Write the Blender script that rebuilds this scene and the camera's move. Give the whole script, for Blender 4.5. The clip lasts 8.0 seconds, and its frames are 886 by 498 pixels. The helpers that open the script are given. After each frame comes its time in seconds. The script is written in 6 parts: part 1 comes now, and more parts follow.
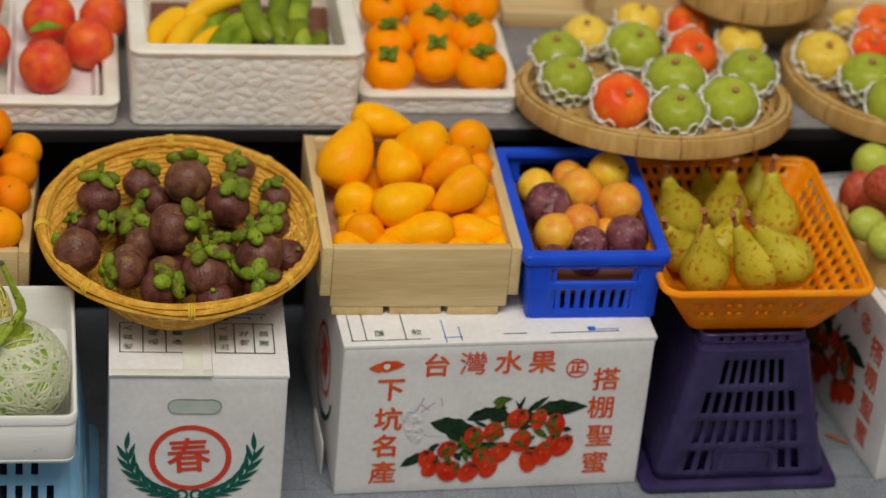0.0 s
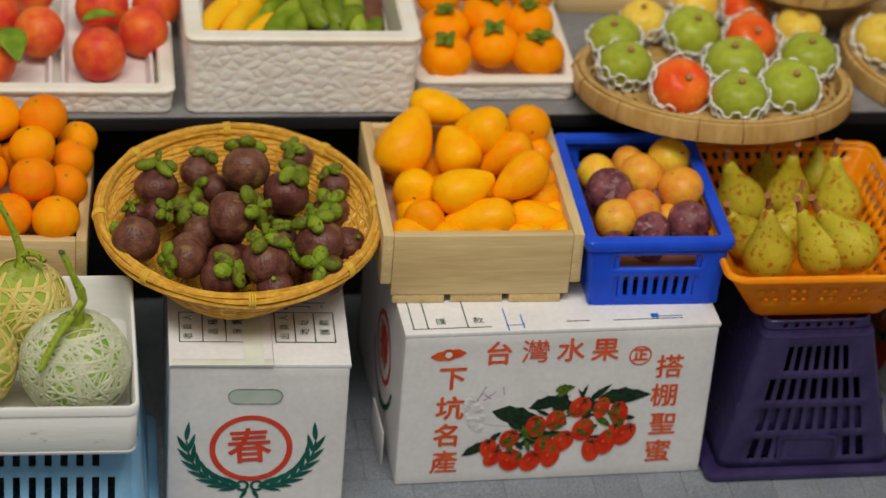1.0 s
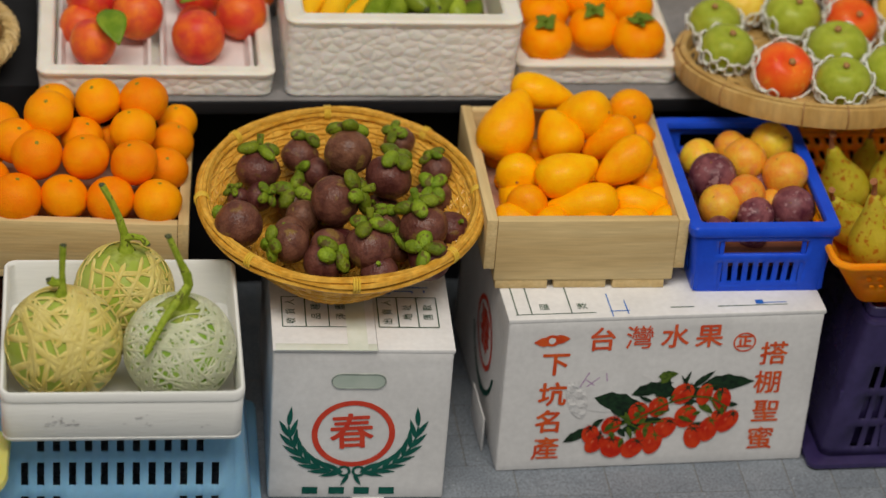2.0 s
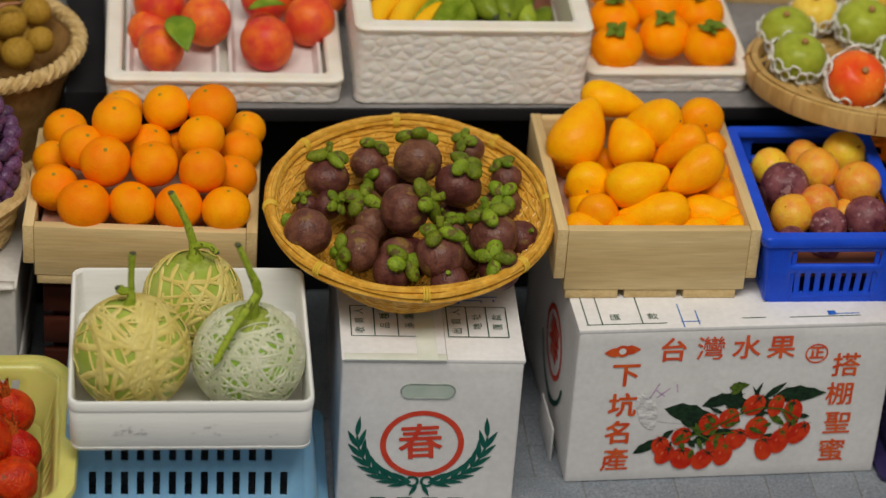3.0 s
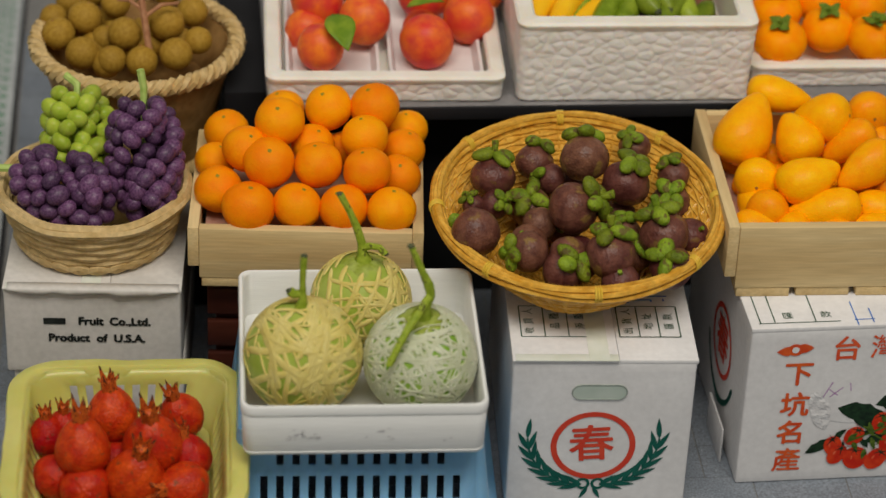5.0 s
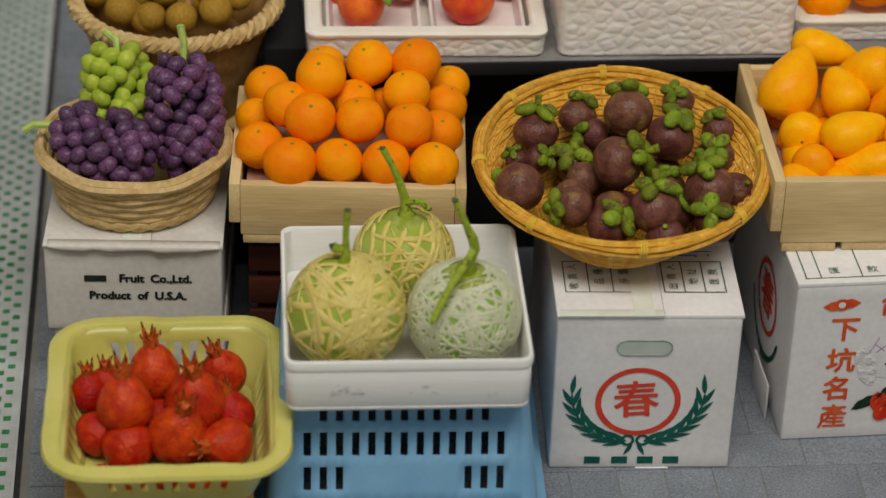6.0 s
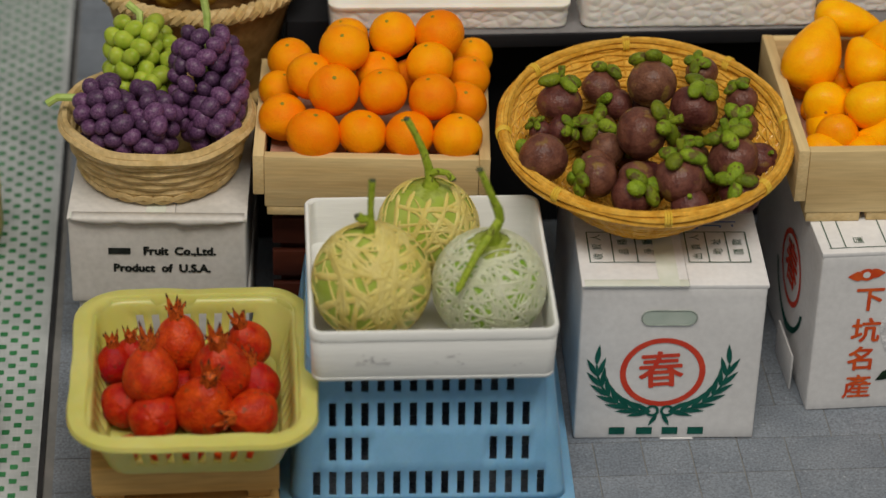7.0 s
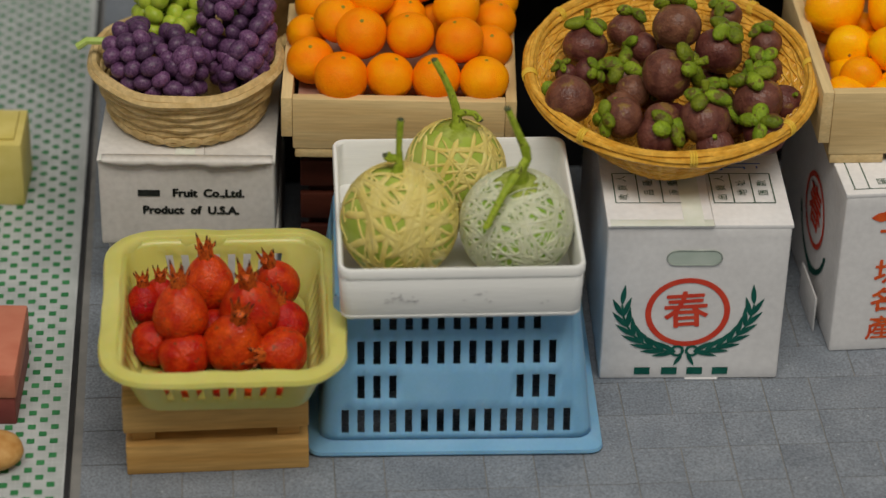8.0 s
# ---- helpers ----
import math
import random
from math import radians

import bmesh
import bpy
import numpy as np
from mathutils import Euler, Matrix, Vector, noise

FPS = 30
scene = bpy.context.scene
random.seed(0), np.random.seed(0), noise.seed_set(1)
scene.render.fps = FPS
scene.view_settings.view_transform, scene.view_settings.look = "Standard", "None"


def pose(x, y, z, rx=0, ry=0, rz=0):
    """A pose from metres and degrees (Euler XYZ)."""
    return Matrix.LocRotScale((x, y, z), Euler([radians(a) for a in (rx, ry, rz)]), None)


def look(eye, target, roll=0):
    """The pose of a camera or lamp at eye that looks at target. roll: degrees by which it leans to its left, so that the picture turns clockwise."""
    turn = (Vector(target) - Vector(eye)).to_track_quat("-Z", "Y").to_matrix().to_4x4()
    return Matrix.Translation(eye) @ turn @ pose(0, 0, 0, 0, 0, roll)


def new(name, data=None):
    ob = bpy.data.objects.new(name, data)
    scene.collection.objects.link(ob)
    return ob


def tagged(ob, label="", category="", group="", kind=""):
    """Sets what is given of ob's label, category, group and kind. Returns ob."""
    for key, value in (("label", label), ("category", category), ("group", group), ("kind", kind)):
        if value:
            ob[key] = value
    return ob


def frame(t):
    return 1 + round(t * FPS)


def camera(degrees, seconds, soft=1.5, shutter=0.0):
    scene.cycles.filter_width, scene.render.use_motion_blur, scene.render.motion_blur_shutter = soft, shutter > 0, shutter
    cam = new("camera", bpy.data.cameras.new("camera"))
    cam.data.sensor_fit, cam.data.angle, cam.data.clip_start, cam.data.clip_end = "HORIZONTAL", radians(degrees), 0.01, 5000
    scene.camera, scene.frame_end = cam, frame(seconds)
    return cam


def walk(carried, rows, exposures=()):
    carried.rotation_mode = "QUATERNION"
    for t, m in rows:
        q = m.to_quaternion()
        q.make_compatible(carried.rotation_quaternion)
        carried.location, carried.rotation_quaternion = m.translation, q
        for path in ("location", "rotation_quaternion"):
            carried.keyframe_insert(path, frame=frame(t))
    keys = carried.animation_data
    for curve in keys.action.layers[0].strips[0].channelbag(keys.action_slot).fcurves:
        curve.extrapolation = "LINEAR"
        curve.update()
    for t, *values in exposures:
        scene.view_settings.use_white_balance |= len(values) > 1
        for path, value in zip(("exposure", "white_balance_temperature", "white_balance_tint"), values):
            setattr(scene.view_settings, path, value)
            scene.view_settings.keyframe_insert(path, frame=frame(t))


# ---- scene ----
CM = 0.01  # a miniature stall: all lengths below are in centimetres
cam = camera(18.0, 8.0, soft=1.5)
cam.data.dof.use_dof = True
cam.data.dof.focus_distance = 33.7 * CM
cam.data.dof.aperture_fstop = 26.0
PATH = [
    (0, (-3.894, -28.551, 21.853), (-3.673, -26.871, 20.790), 5.46),
    (0.5, (-4.119, -28.371, 21.689), (-3.903, -26.692, 20.623), 5.18),
    (1, (-4.383, -28.237, 21.553), (-4.175, -26.559, 20.485), 4.88),
    (1.5, (-4.796, -28.086, 21.469), (-4.595, -26.411, 20.393), 4.66),
    (1.7, (-4.931, -28.048, 21.427), (-4.740, -26.375, 20.348), 4.60),
    (2.8, (-5.368, -27.726, 21.414), (-5.217, -26.053, 20.330), 4.29),
    (3, (-5.308, -27.707, 21.348), (-5.167, -26.031, 20.265), 4.12),
    (3.5, (-5.769, -27.557, 21.368), (-5.631, -25.881, 20.286), 3.88),
    (4, (-6.020, -27.387, 21.340), (-5.902, -25.710, 20.256), 3.53),
    (4.5, (-6.173, -27.239, 21.236), (-6.076, -25.563, 20.150), 2.96),
    (4.7, (-6.232, -27.287, 21.238), (-6.143, -25.612, 20.150), 2.74),
    (5.8, (-6.396, -27.185, 20.821), (-6.332, -25.517, 19.719), 2.01),
    (6, (-6.462, -27.193, 20.818), (-6.401, -25.528, 19.712), 1.94),
    (6.5, (-6.398, -27.202, 20.769), (-6.341, -25.539, 19.659), 1.79),
    (7, (-6.596, -27.315, 20.626), (-6.544, -25.654, 19.514), 1.58),
    (7.5, (-6.617, -27.534, 20.456), (-6.569, -25.875, 19.342), 1.61),
    (8, (-6.767, -27.812, 20.397), (-6.724, -26.159, 19.273), 1.40),
]
walk(cam, [(t, look(Vector(e) * CM, Vector(g) * CM, r)) for t, e, g, r in PATH], [(0, 0.06), (4, 0.0), (8, -0.05)])

# ---- light: a wide soft lamp over the display, and the even pale light of the hall round it ----
world = bpy.data.worlds.new("world")
scene.world = world
world.use_nodes = True
world.node_tree.nodes["Background"].inputs[0].default_value = (1.0, 0.955, 0.88, 1)
world.node_tree.nodes["Background"].inputs[1].default_value = 0.23


def area_lamp(name, eye, target, sx, sy, watts, colour):
    d = bpy.data.lights.new(name, "AREA")
    d.shape, d.size, d.size_y, d.energy, d.color = "RECTANGLE", sx * CM, sy * CM, watts, colour
    ob = new(name, d)
    ob.matrix_world = look(Vector(eye) * CM, Vector(target) * CM)
    return ob


area_lamp("display_light", (-3, -22, 51), (-3.5, 2, 1), 42, 20, 2.16, (1.0, 0.935, 0.842))

# ---- materials ----


def mat(name, c1, c2=None, size=0.3, rough=0.5, fine=0.0, fine_size=0.04, bump=0.0, bump_size=0.05, sss=0.0, coat=0.0,
        vary=0.0, hue=0.0, stretch=(1, 1, 1), lo=0.35, hi=0.65, spec=0.2, cells=False, spot_soft=0.06, spots=None, spot_size=0.1, spot_at=0.66):
    """size, fine_size, bump_size, spot_size: the grain in centimetres. c1, c2: two base colours that a noise mixes."""
    m = bpy.data.materials.new(name)
    m.use_nodes = True
    nt = m.node_tree
    b = nt.nodes["Principled BSDF"]
    N = lambda kind: nt.nodes.new(kind)
    L = nt.links.new
    tc, mp = N("ShaderNodeTexCoord"), N("ShaderNodeMapping")
    L(tc.outputs["Object"], mp.inputs[0])
    mp.inputs["Scale"].default_value = stretch
    info = N("ShaderNodeObjectInfo")
    shift = N("ShaderNodeVectorMath")
    shift.operation = "ADD"
    L(mp.outputs[0], shift.inputs[0])
    L(info.outputs["Random"], shift.inputs[1])
    where = shift.outputs[0]

    def grain(s, detail=3.0):
        n = N("ShaderNodeTexNoise")
        n.inputs["Scale"].default_value = 1.0 / (s * CM)
        n.inputs["Detail"].default_value = detail
        L(where, n.inputs["Vector"])
        return n.outputs[0]

    def ramp(f, a, z, ca, cz):
        r = N("ShaderNodeValToRGB")
        r.color_ramp.elements[0].position, r.color_ramp.elements[1].position = a, z
        r.color_ramp.elements[0].color, r.color_ramp.elements[1].color = (*ca, 1), (*cz, 1)
        L(f, r.inputs[0])
        return r.outputs[0]

    col = ramp(grain(size), lo, hi, c1, c2 or c1)
    if spots:
        mx = N("ShaderNodeMix")
        mx.data_type = "RGBA"
        L(ramp(grain(spot_size, 4.0), spot_at, spot_at + spot_soft, (0, 0, 0), (1, 1, 1)), mx.inputs[0])
        L(col, mx.inputs[6])
        mx.inputs[7].default_value = (*spots, 1)
        col = mx.outputs[2]
    if fine:
        mx = N("ShaderNodeMix")
        mx.data_type, mx.blend_type = "RGBA", "MULTIPLY"
        mx.inputs[0].default_value = fine
        L(col, mx.inputs[6])
        L(ramp(grain(fine_size, 5.0), 0.3, 0.7, (0.35, 0.35, 0.35), (1.25, 1.25, 1.25)), mx.inputs[7])
        col = mx.outputs[2]
    if vary or hue:
        h = N("ShaderNodeHueSaturation")
        for sock, amount in (("Value", vary), ("Hue", hue)):
            mr = N("ShaderNodeMapRange")
            base = 1.0 if sock == "Value" else 0.5
            mr.inputs[3].default_value, mr.inputs[4].default_value = base - amount, base + amount
            L(info.outputs["Random"], mr.inputs[0])
            L(mr.outputs[0], h.inputs[sock])
        L(col, h.inputs["Color"])
        col = h.outputs[0]
    L(col, b.inputs["Base Color"])
    b.inputs["Roughness"].default_value = rough
    b.inputs["Specular IOR Level"].default_value = spec
    if sss:
        b.inputs["Subsurface Weight"].default_value = sss
        b.inputs["Subsurface Radius"].default_value = (1.0, 0.6, 0.3)
        b.inputs["Subsurface Scale"].default_value = 0.12 * CM
    if coat:
        b.inputs["Coat Weight"].default_value = coat
        b.inputs["Coat Roughness"].default_value = 0.15
    if bump:
        bp = N("ShaderNodeBump")
        bp.inputs["Strength"].default_value = 1.0
        bp.inputs["Distance"].default_value = bump * CM
        if cells:
            v = N("ShaderNodeTexVoronoi")
            v.feature = "SMOOTH_F1"
            v.inputs["Scale"].default_value = 1.0 / (bump_size * CM)
            v.inputs["Smoothness"].default_value = 0.35
            L(where, v.inputs["Vector"])
            inv = N("ShaderNodeMath")
            inv.operation = "SUBTRACT"
            inv.inputs[0].default_value = 1.0
            L(v.outputs["Distance"], inv.inputs[1])
            L(inv.outputs[0], bp.inputs["Height"])
        else:
            L(grain(bump_size), bp.inputs["Height"])
        L(bp.outputs[0], b.inputs["Normal"])
    return m


M = dict(
    tile=mat("grey floor tile", (0.195, 0.222, 0.258), (0.245, 0.275, 0.312), 0.8, 0.6, fine=0.6, fine_size=0.03, vary=0.03, bump=0.006, bump_size=0.03, spots=(0.4, 0.43, 0.46), spot_size=0.05, spot_at=0.68),
    joint=mat("tile joint", (0.19, 0.19, 0.185), (0.24, 0.235, 0.225), 0.3, 0.8),
    mosaic=mat("white mosaic", (0.4, 0.43, 0.43), (0.5, 0.53, 0.53), 0.4, 0.4, vary=0.05),
    mosaic_green=mat("green mosaic", (0.02, 0.15, 0.05), (0.05, 0.24, 0.09), 0.3, 0.4),
    edging=mat("black edging", (0.015, 0.016, 0.018), (0.03, 0.03, 0.032), 0.5, 0.5),
    black=mat("matt black", (0.008, 0.008, 0.009), (0.014, 0.014, 0.016), 1.0, 0.7),
    shelf=mat("grey board", (0.19, 0.185, 0.185), (0.26, 0.25, 0.25), 1.2, 0.5, fine=0.25, fine_size=0.1),
    card=mat("white card", (0.7, 0.695, 0.695), (0.78, 0.775, 0.775), 0.9, 0.6, fine=0.1, fine_size=0.08, bump=0.004, bump_size=0.25),
    # off-white card, its colour darkened for the shade under the grape basket
    shaded_card=mat("off-white card with shade in its colour", (0.61, 0.59, 0.55), (0.7, 0.675, 0.64), 0.9, 0.65, fine=0.14, fine_size=0.08, bump=0.004, bump_size=0.25),
    card_in=mat("card edge", (0.55, 0.53, 0.49), (0.66, 0.64, 0.6), 0.2, 0.8),
    tape=mat("aged tape", (0.62, 0.66, 0.56), (0.7, 0.73, 0.66), 0.3, 0.25),
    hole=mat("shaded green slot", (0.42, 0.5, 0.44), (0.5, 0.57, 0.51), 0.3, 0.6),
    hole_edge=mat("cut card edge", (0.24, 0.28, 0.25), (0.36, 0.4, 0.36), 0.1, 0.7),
    red_ink=mat("red ink", (0.66, 0.075, 0.025), (0.74, 0.12, 0.035), 0.2, 0.5),
    orange_ink=mat("orange red ink", (0.62, 0.065, 0.014), (0.72, 0.12, 0.022), 0.2, 0.5),
    deep_red=mat("deep red ink", (0.6, 0.045, 0.025), (0.68, 0.075, 0.035), 0.2, 0.5),
    green_ink=mat("dark green ink", (0.004, 0.085, 0.065), (0.01, 0.12, 0.09), 0.2, 0.5),
    leaf_ink=mat("printed leaf", (0.006, 0.016, 0.009), (0.014, 0.045, 0.018), 0.08, 0.45),
    leaf_ink_pale=mat("printed pale leaf", (0.035, 0.075, 0.008), (0.11, 0.17, 0.02), 0.05, 0.45),
    tomato_ink=mat("printed tomato", (0.54, 0.018, 0.005), (0.68, 0.055, 0.01), 0.14, 0.4),
    gleam_ink=mat("printed gleam", (0.66, 0.1, 0.04), (0.74, 0.18, 0.09), 0.1, 0.45),
    line_ink=mat("form line ink", (0.02, 0.07, 0.04), (0.04, 0.1, 0.06), 0.1, 0.5),
    blue_ink=mat("blue ink", (0.02, 0.12, 0.5), (0.04, 0.2, 0.6), 0.1, 0.5),
    black_ink=mat("black ink", (0.012, 0.014, 0.013), (0.025, 0.03, 0.027), 0.1, 0.5),
    peel=mat("peeled glossy patch", (0.66, 0.65, 0.65), (0.8, 0.8, 0.8), 0.15, 0.18, bump=0.05, bump_size=0.12, spec=0.6),
    pale_wood=mat("pale basswood", (0.6, 0.43, 0.2), (0.7, 0.54, 0.28), 0.3, 0.6, fine=0.2, fine_size=0.05, stretch=(0.1, 1, 1.6), vary=0.06, bump=0.004, bump_size=0.05),
    pale_wood_y=mat("pale basswood lengthwise", (0.6, 0.43, 0.2), (0.7, 0.54, 0.28), 0.3, 0.6, fine=0.2, fine_size=0.05, stretch=(1, 0.1, 1.6), vary=0.06, bump=0.004, bump_size=0.05),
    oak=mat("amber pine", (0.52, 0.28, 0.075), (0.65, 0.39, 0.13), 0.3, 0.5, fine=0.3, fine_size=0.06, stretch=(0.12, 1, 1.5), vary=0.06),
    dark_wood=mat("dark red stained wood", (0.05, 0.012, 0.008), (0.085, 0.022, 0.012), 0.4, 0.5, fine=0.3, fine_size=0.08, stretch=(0.2, 1, 1)),
    liner=mat("pinkish pad", (0.42, 0.2, 0.14), (0.56, 0.36, 0.28), 0.3, 0.5),
    liner_red=mat("reddish pad", (0.14, 0.045, 0.022), (0.22, 0.075, 0.04), 0.3, 0.4),
    bamboo=mat("honey bamboo", (0.6, 0.285, 0.025), (0.77, 0.44, 0.068), 0.2, 0.36, fine=0.36, fine_size=0.06, vary=0.08, bump=0.004, bump_size=0.04, coat=0.2),
    bamboo_tie=mat("yellow bamboo tie", (0.68, 0.44, 0.04), (0.78, 0.54, 0.08), 0.2, 0.35),
    rattan=mat("pale rattan", (0.54, 0.37, 0.145), (0.68, 0.5, 0.24), 0.25, 0.5, fine=0.3, fine_size=0.06, bump=0.004, bump_size=0.05),
    sieve=mat("tan bamboo", (0.5, 0.3, 0.09), (0.62, 0.41, 0.15), 0.4, 0.45, fine=0.25, fine_size=0.08, stretch=(1, 1, 0.3), bump=0.003, bump_size=0.06),
    sieve_tie=mat("brown cane tie", (0.34, 0.18, 0.06), (0.44, 0.25, 0.09), 0.2, 0.5),
    cone=mat("brown wicker", (0.28, 0.15, 0.045), (0.4, 0.23, 0.08), 0.3, 0.55, fine=0.3, fine_size=0.1, bump=0.008, bump_size=0.08),
    foam=mat("white foam", (0.83, 0.8, 0.735), (0.89, 0.87, 0.825), 0.6, 0.55, fine=0.06, fine_size=0.06, bump=0.004, bump_size=0.06, sss=0.15, spots=(0.83, 0.74, 0.56), spot_size=0.6, spot_at=0.64),
    foam_rim=mat("smooth foam", (0.8, 0.75, 0.64), (0.87, 0.83, 0.75), 0.5, 0.5, bump=0.01, bump_size=0.2, sss=0.15),
    foam_tray=mat("white plastic insert", (0.7, 0.64, 0.62), (0.79, 0.74, 0.72), 0.4, 0.3),
    tray=mat("white plastic tray", (0.76, 0.77, 0.75), (0.82, 0.83, 0.81), 0.6, 0.35, fine=0.06, fine_size=0.05, stretch=(0.15, 0.15, 2.5), bump=0.003, bump_size=0.04),
    scuff=mat("grey scuff", (0.48, 0.48, 0.49), (0.62, 0.62, 0.62), 0.05, 0.6),
    sky_plastic=mat("sky blue plastic", (0.17, 0.38, 0.59), (0.22, 0.44, 0.65), 0.8, 0.3, sss=0.2, fine=0.06),
    blue_plastic=mat("royal blue plastic", (0.01, 0.065, 0.62), (0.016, 0.09, 0.72), 0.5, 0.28, fine=0.1, fine_size=0.05),
    orange_plastic=mat("translucent orange plastic", (0.96, 0.25, 0.004), (0.98, 0.32, 0.006), 0.5, 0.3, fine=0.1, fine_size=0.1, sss=0.5),
    purple_plastic=mat("dark violet plastic", (0.027, 0.019, 0.075), (0.04, 0.03, 0.105), 0.5, 0.26, fine=0.2, fine_size=0.1, spec=0.45),
    lime_plastic=mat("lime green plastic", (0.54, 0.515, 0.125), (0.63, 0.595, 0.19), 0.9, 0.25, spec=0.35, sss=0.5),
    orange=mat("orange peel", (0.96, 0.262, 0.001), (0.98, 0.345, 0.001), 0.7, 0.45, vary=0.06, hue=0.009, fine=0.12, fine_size=0.06, bump=0.01, bump_size=0.06, sss=0.1, spec=0.1),
    calyx=mat("olive calyx", (0.22, 0.2, 0.015), (0.34, 0.3, 0.03), 0.05, 0.6),
    mango=mat("mango skin", (0.97, 0.345, 0.001), (0.98, 0.43, 0.001), 0.5, 0.4, vary=0.04, hue=0.011, sss=0.06, fine=0.08, fine_size=0.08, bump=0.006, bump_size=0.1, spec=0.1, coat=0.06),
    navel=mat("brown scar", (0.25, 0.12, 0.02), (0.4, 0.2, 0.04), 0.05, 0.6),
    plum=mat("yellow plum", (0.88, 0.52, 0.04), (0.88, 0.36, 0.03), 0.5, 0.34, vary=0.1, hue=0.025, fine=0.15, fine_size=0.05, sss=0.12, spec=0.3, bump=0.008, bump_size=0.12, spots=(0.74, 0.22, 0.13), spot_size=0.6, spot_at=0.56, spot_soft=0.3),
    plum_dark=mat("purple plum", (0.1, 0.022, 0.035), (0.26, 0.09, 0.1), 0.6, 0.36, vary=0.12, fine=0.3, fine_size=0.1, spots=(0.32, 0.17, 0.18), spot_size=0.4, spot_at=0.58),
    mangosteen=mat("mangosteen rind", (0.1, 0.03, 0.022), (0.19, 0.07, 0.046), 0.5, 0.36, vary=0.22, hue=0.015, fine=0.5, fine_size=0.06, bump=0.014, bump_size=0.14, spec=0.3, spots=(0.22, 0.12, 0.035), spot_size=0.8, spot_at=0.6),
    sepal=mat("green sepal", (0.12, 0.18, 0.009), (0.24, 0.32, 0.018), 0.7, 0.45, vary=0.25, hue=0.014, fine=0.4, fine_size=0.08, bump=0.02, bump_size=0.1, spots=(0.12, 0.095, 0.018), spot_size=0.4, spot_at=0.56),
    pomegranate=mat("pomegranate rind", (0.42, 0.012, 0.004), (0.6, 0.05, 0.006), 0.5, 0.34, vary=0.14, hue=0.006, fine=0.35, fine_size=0.1, bump=0.016, bump_size=0.12, spots=(0.24, 0.05, 0.015), spot_size=0.22, spot_at=0.62),
    crown=mat("dark orange crown", (0.42, 0.05, 0.008), (0.64, 0.15, 0.02), 0.08, 0.5, spots=(0.05, 0.018, 0.01), spot_size=0.07, spot_at=0.56),
    pear=mat("russet pear skin", (0.46, 0.4, 0.018), (0.58, 0.49, 0.045), 1.0, 0.38, vary=0.06, hue=0.008, sss=0.1, fine=0.15, fine_size=0.1, spots=(0.42, 0.17, 0.012), spot_size=0.26, spot_at=0.555, spot_soft=0.08),
    stalk=mat("brown stalk", (0.26, 0.095, 0.035), (0.4, 0.17, 0.07), 0.06, 0.6),
    apple_green=mat("green apple skin", (0.32, 0.38, 0.03), (0.4, 0.46, 0.05), 0.3, 0.3, vary=0.06, sss=0.15),
    apple_red=mat("red apple skin", (0.82, 0.07, 0.012), (0.92, 0.2, 0.02), 0.9, 0.3, vary=0.06, stretch=(1, 1, 0.5), sss=0.12, spots=(0.92, 0.42, 0.05), spot_size=0.3, spot_at=0.58, spot_soft=0.25),
    apple_yellow=mat("yellow apple skin", (0.78, 0.52, 0.05), (0.84, 0.62, 0.1), 0.3, 0.32, vary=0.06, sss=0.15),
    apple_knob=mat("tan stalk knob", (0.34, 0.17, 0.06), (0.46, 0.26, 0.1), 0.06, 0.6),
    apple_hollow=mat("golden stem hollow", (0.86, 0.4, 0.03), (0.9, 0.52, 0.06), 0.15, 0.35, spots=(0.88, 0.16, 0.02), spot_size=0.12, spot_at=0.56, spot_soft=0.2),
    net=mat("white foam net", (0.76, 0.77, 0.72), (0.83, 0.84, 0.8), 0.1, 0.6),
    nectarine=mat("red nectarine skin", (0.74, 0.06, 0.03), (0.9, 0.21, 0.02), 0.8, 0.42, vary=0.05, fine=0.1, fine_size=0.06, hue=0.006, spec=0.25, spots=(0.62, 0.045, 0.05), spot_size=0.6, spot_at=0.5, spot_soft=0.3),
    leaf=mat("green leaf", (0.13, 0.23, 0.012), (0.24, 0.33, 0.025), 0.2, 0.45),
    persimmon=mat("persimmon skin", (0.97, 0.265, 0.001), (0.98, 0.345, 0.001), 0.4, 0.42, vary=0.05, sss=0.2, spec=0.06),
    persimmon_leaf=mat("persimmon calyx", (0.1, 0.155, 0.01), (0.18, 0.26, 0.022), 0.06, 0.6, fine=0.4, fine_size=0.04),
    banana=mat("yellow banana skin", (0.88, 0.46, 0.008), (0.92, 0.55, 0.015), 0.5, 0.35, spots=(0.4, 0.2, 0.02), spot_size=0.2, spot_at=0.7),
    banana_green=mat("green banana skin", (0.13, 0.2, 0.008), (0.28, 0.36, 0.03), 0.35, 0.35, vary=0.25, fine=0.25),
    longan=mat("longan shell", (0.33, 0.185, 0.018), (0.43, 0.255, 0.035), 0.2, 0.6, vary=0.08, fine=0.25, fine_size=0.03, bump=0.004, bump_size=0.04),
    twig=mat("pinkish brown twig", (0.34, 0.15, 0.07), (0.44, 0.22, 0.11), 0.1, 0.6),
    grape=mat("purple grape skin", (0.065, 0.022, 0.072), (0.165, 0.075, 0.165), 0.25, 0.42, vary=0.35, hue=0.015, spec=0.35, fine=0.4, fine_size=0.05, spots=(0.3, 0.22, 0.3), spot_size=0.12, spot_at=0.66),
    grape_green=mat("green grape skin", (0.27, 0.37, 0.025), (0.4, 0.48, 0.06), 1.3, 0.32, vary=0.15, sss=0.2),
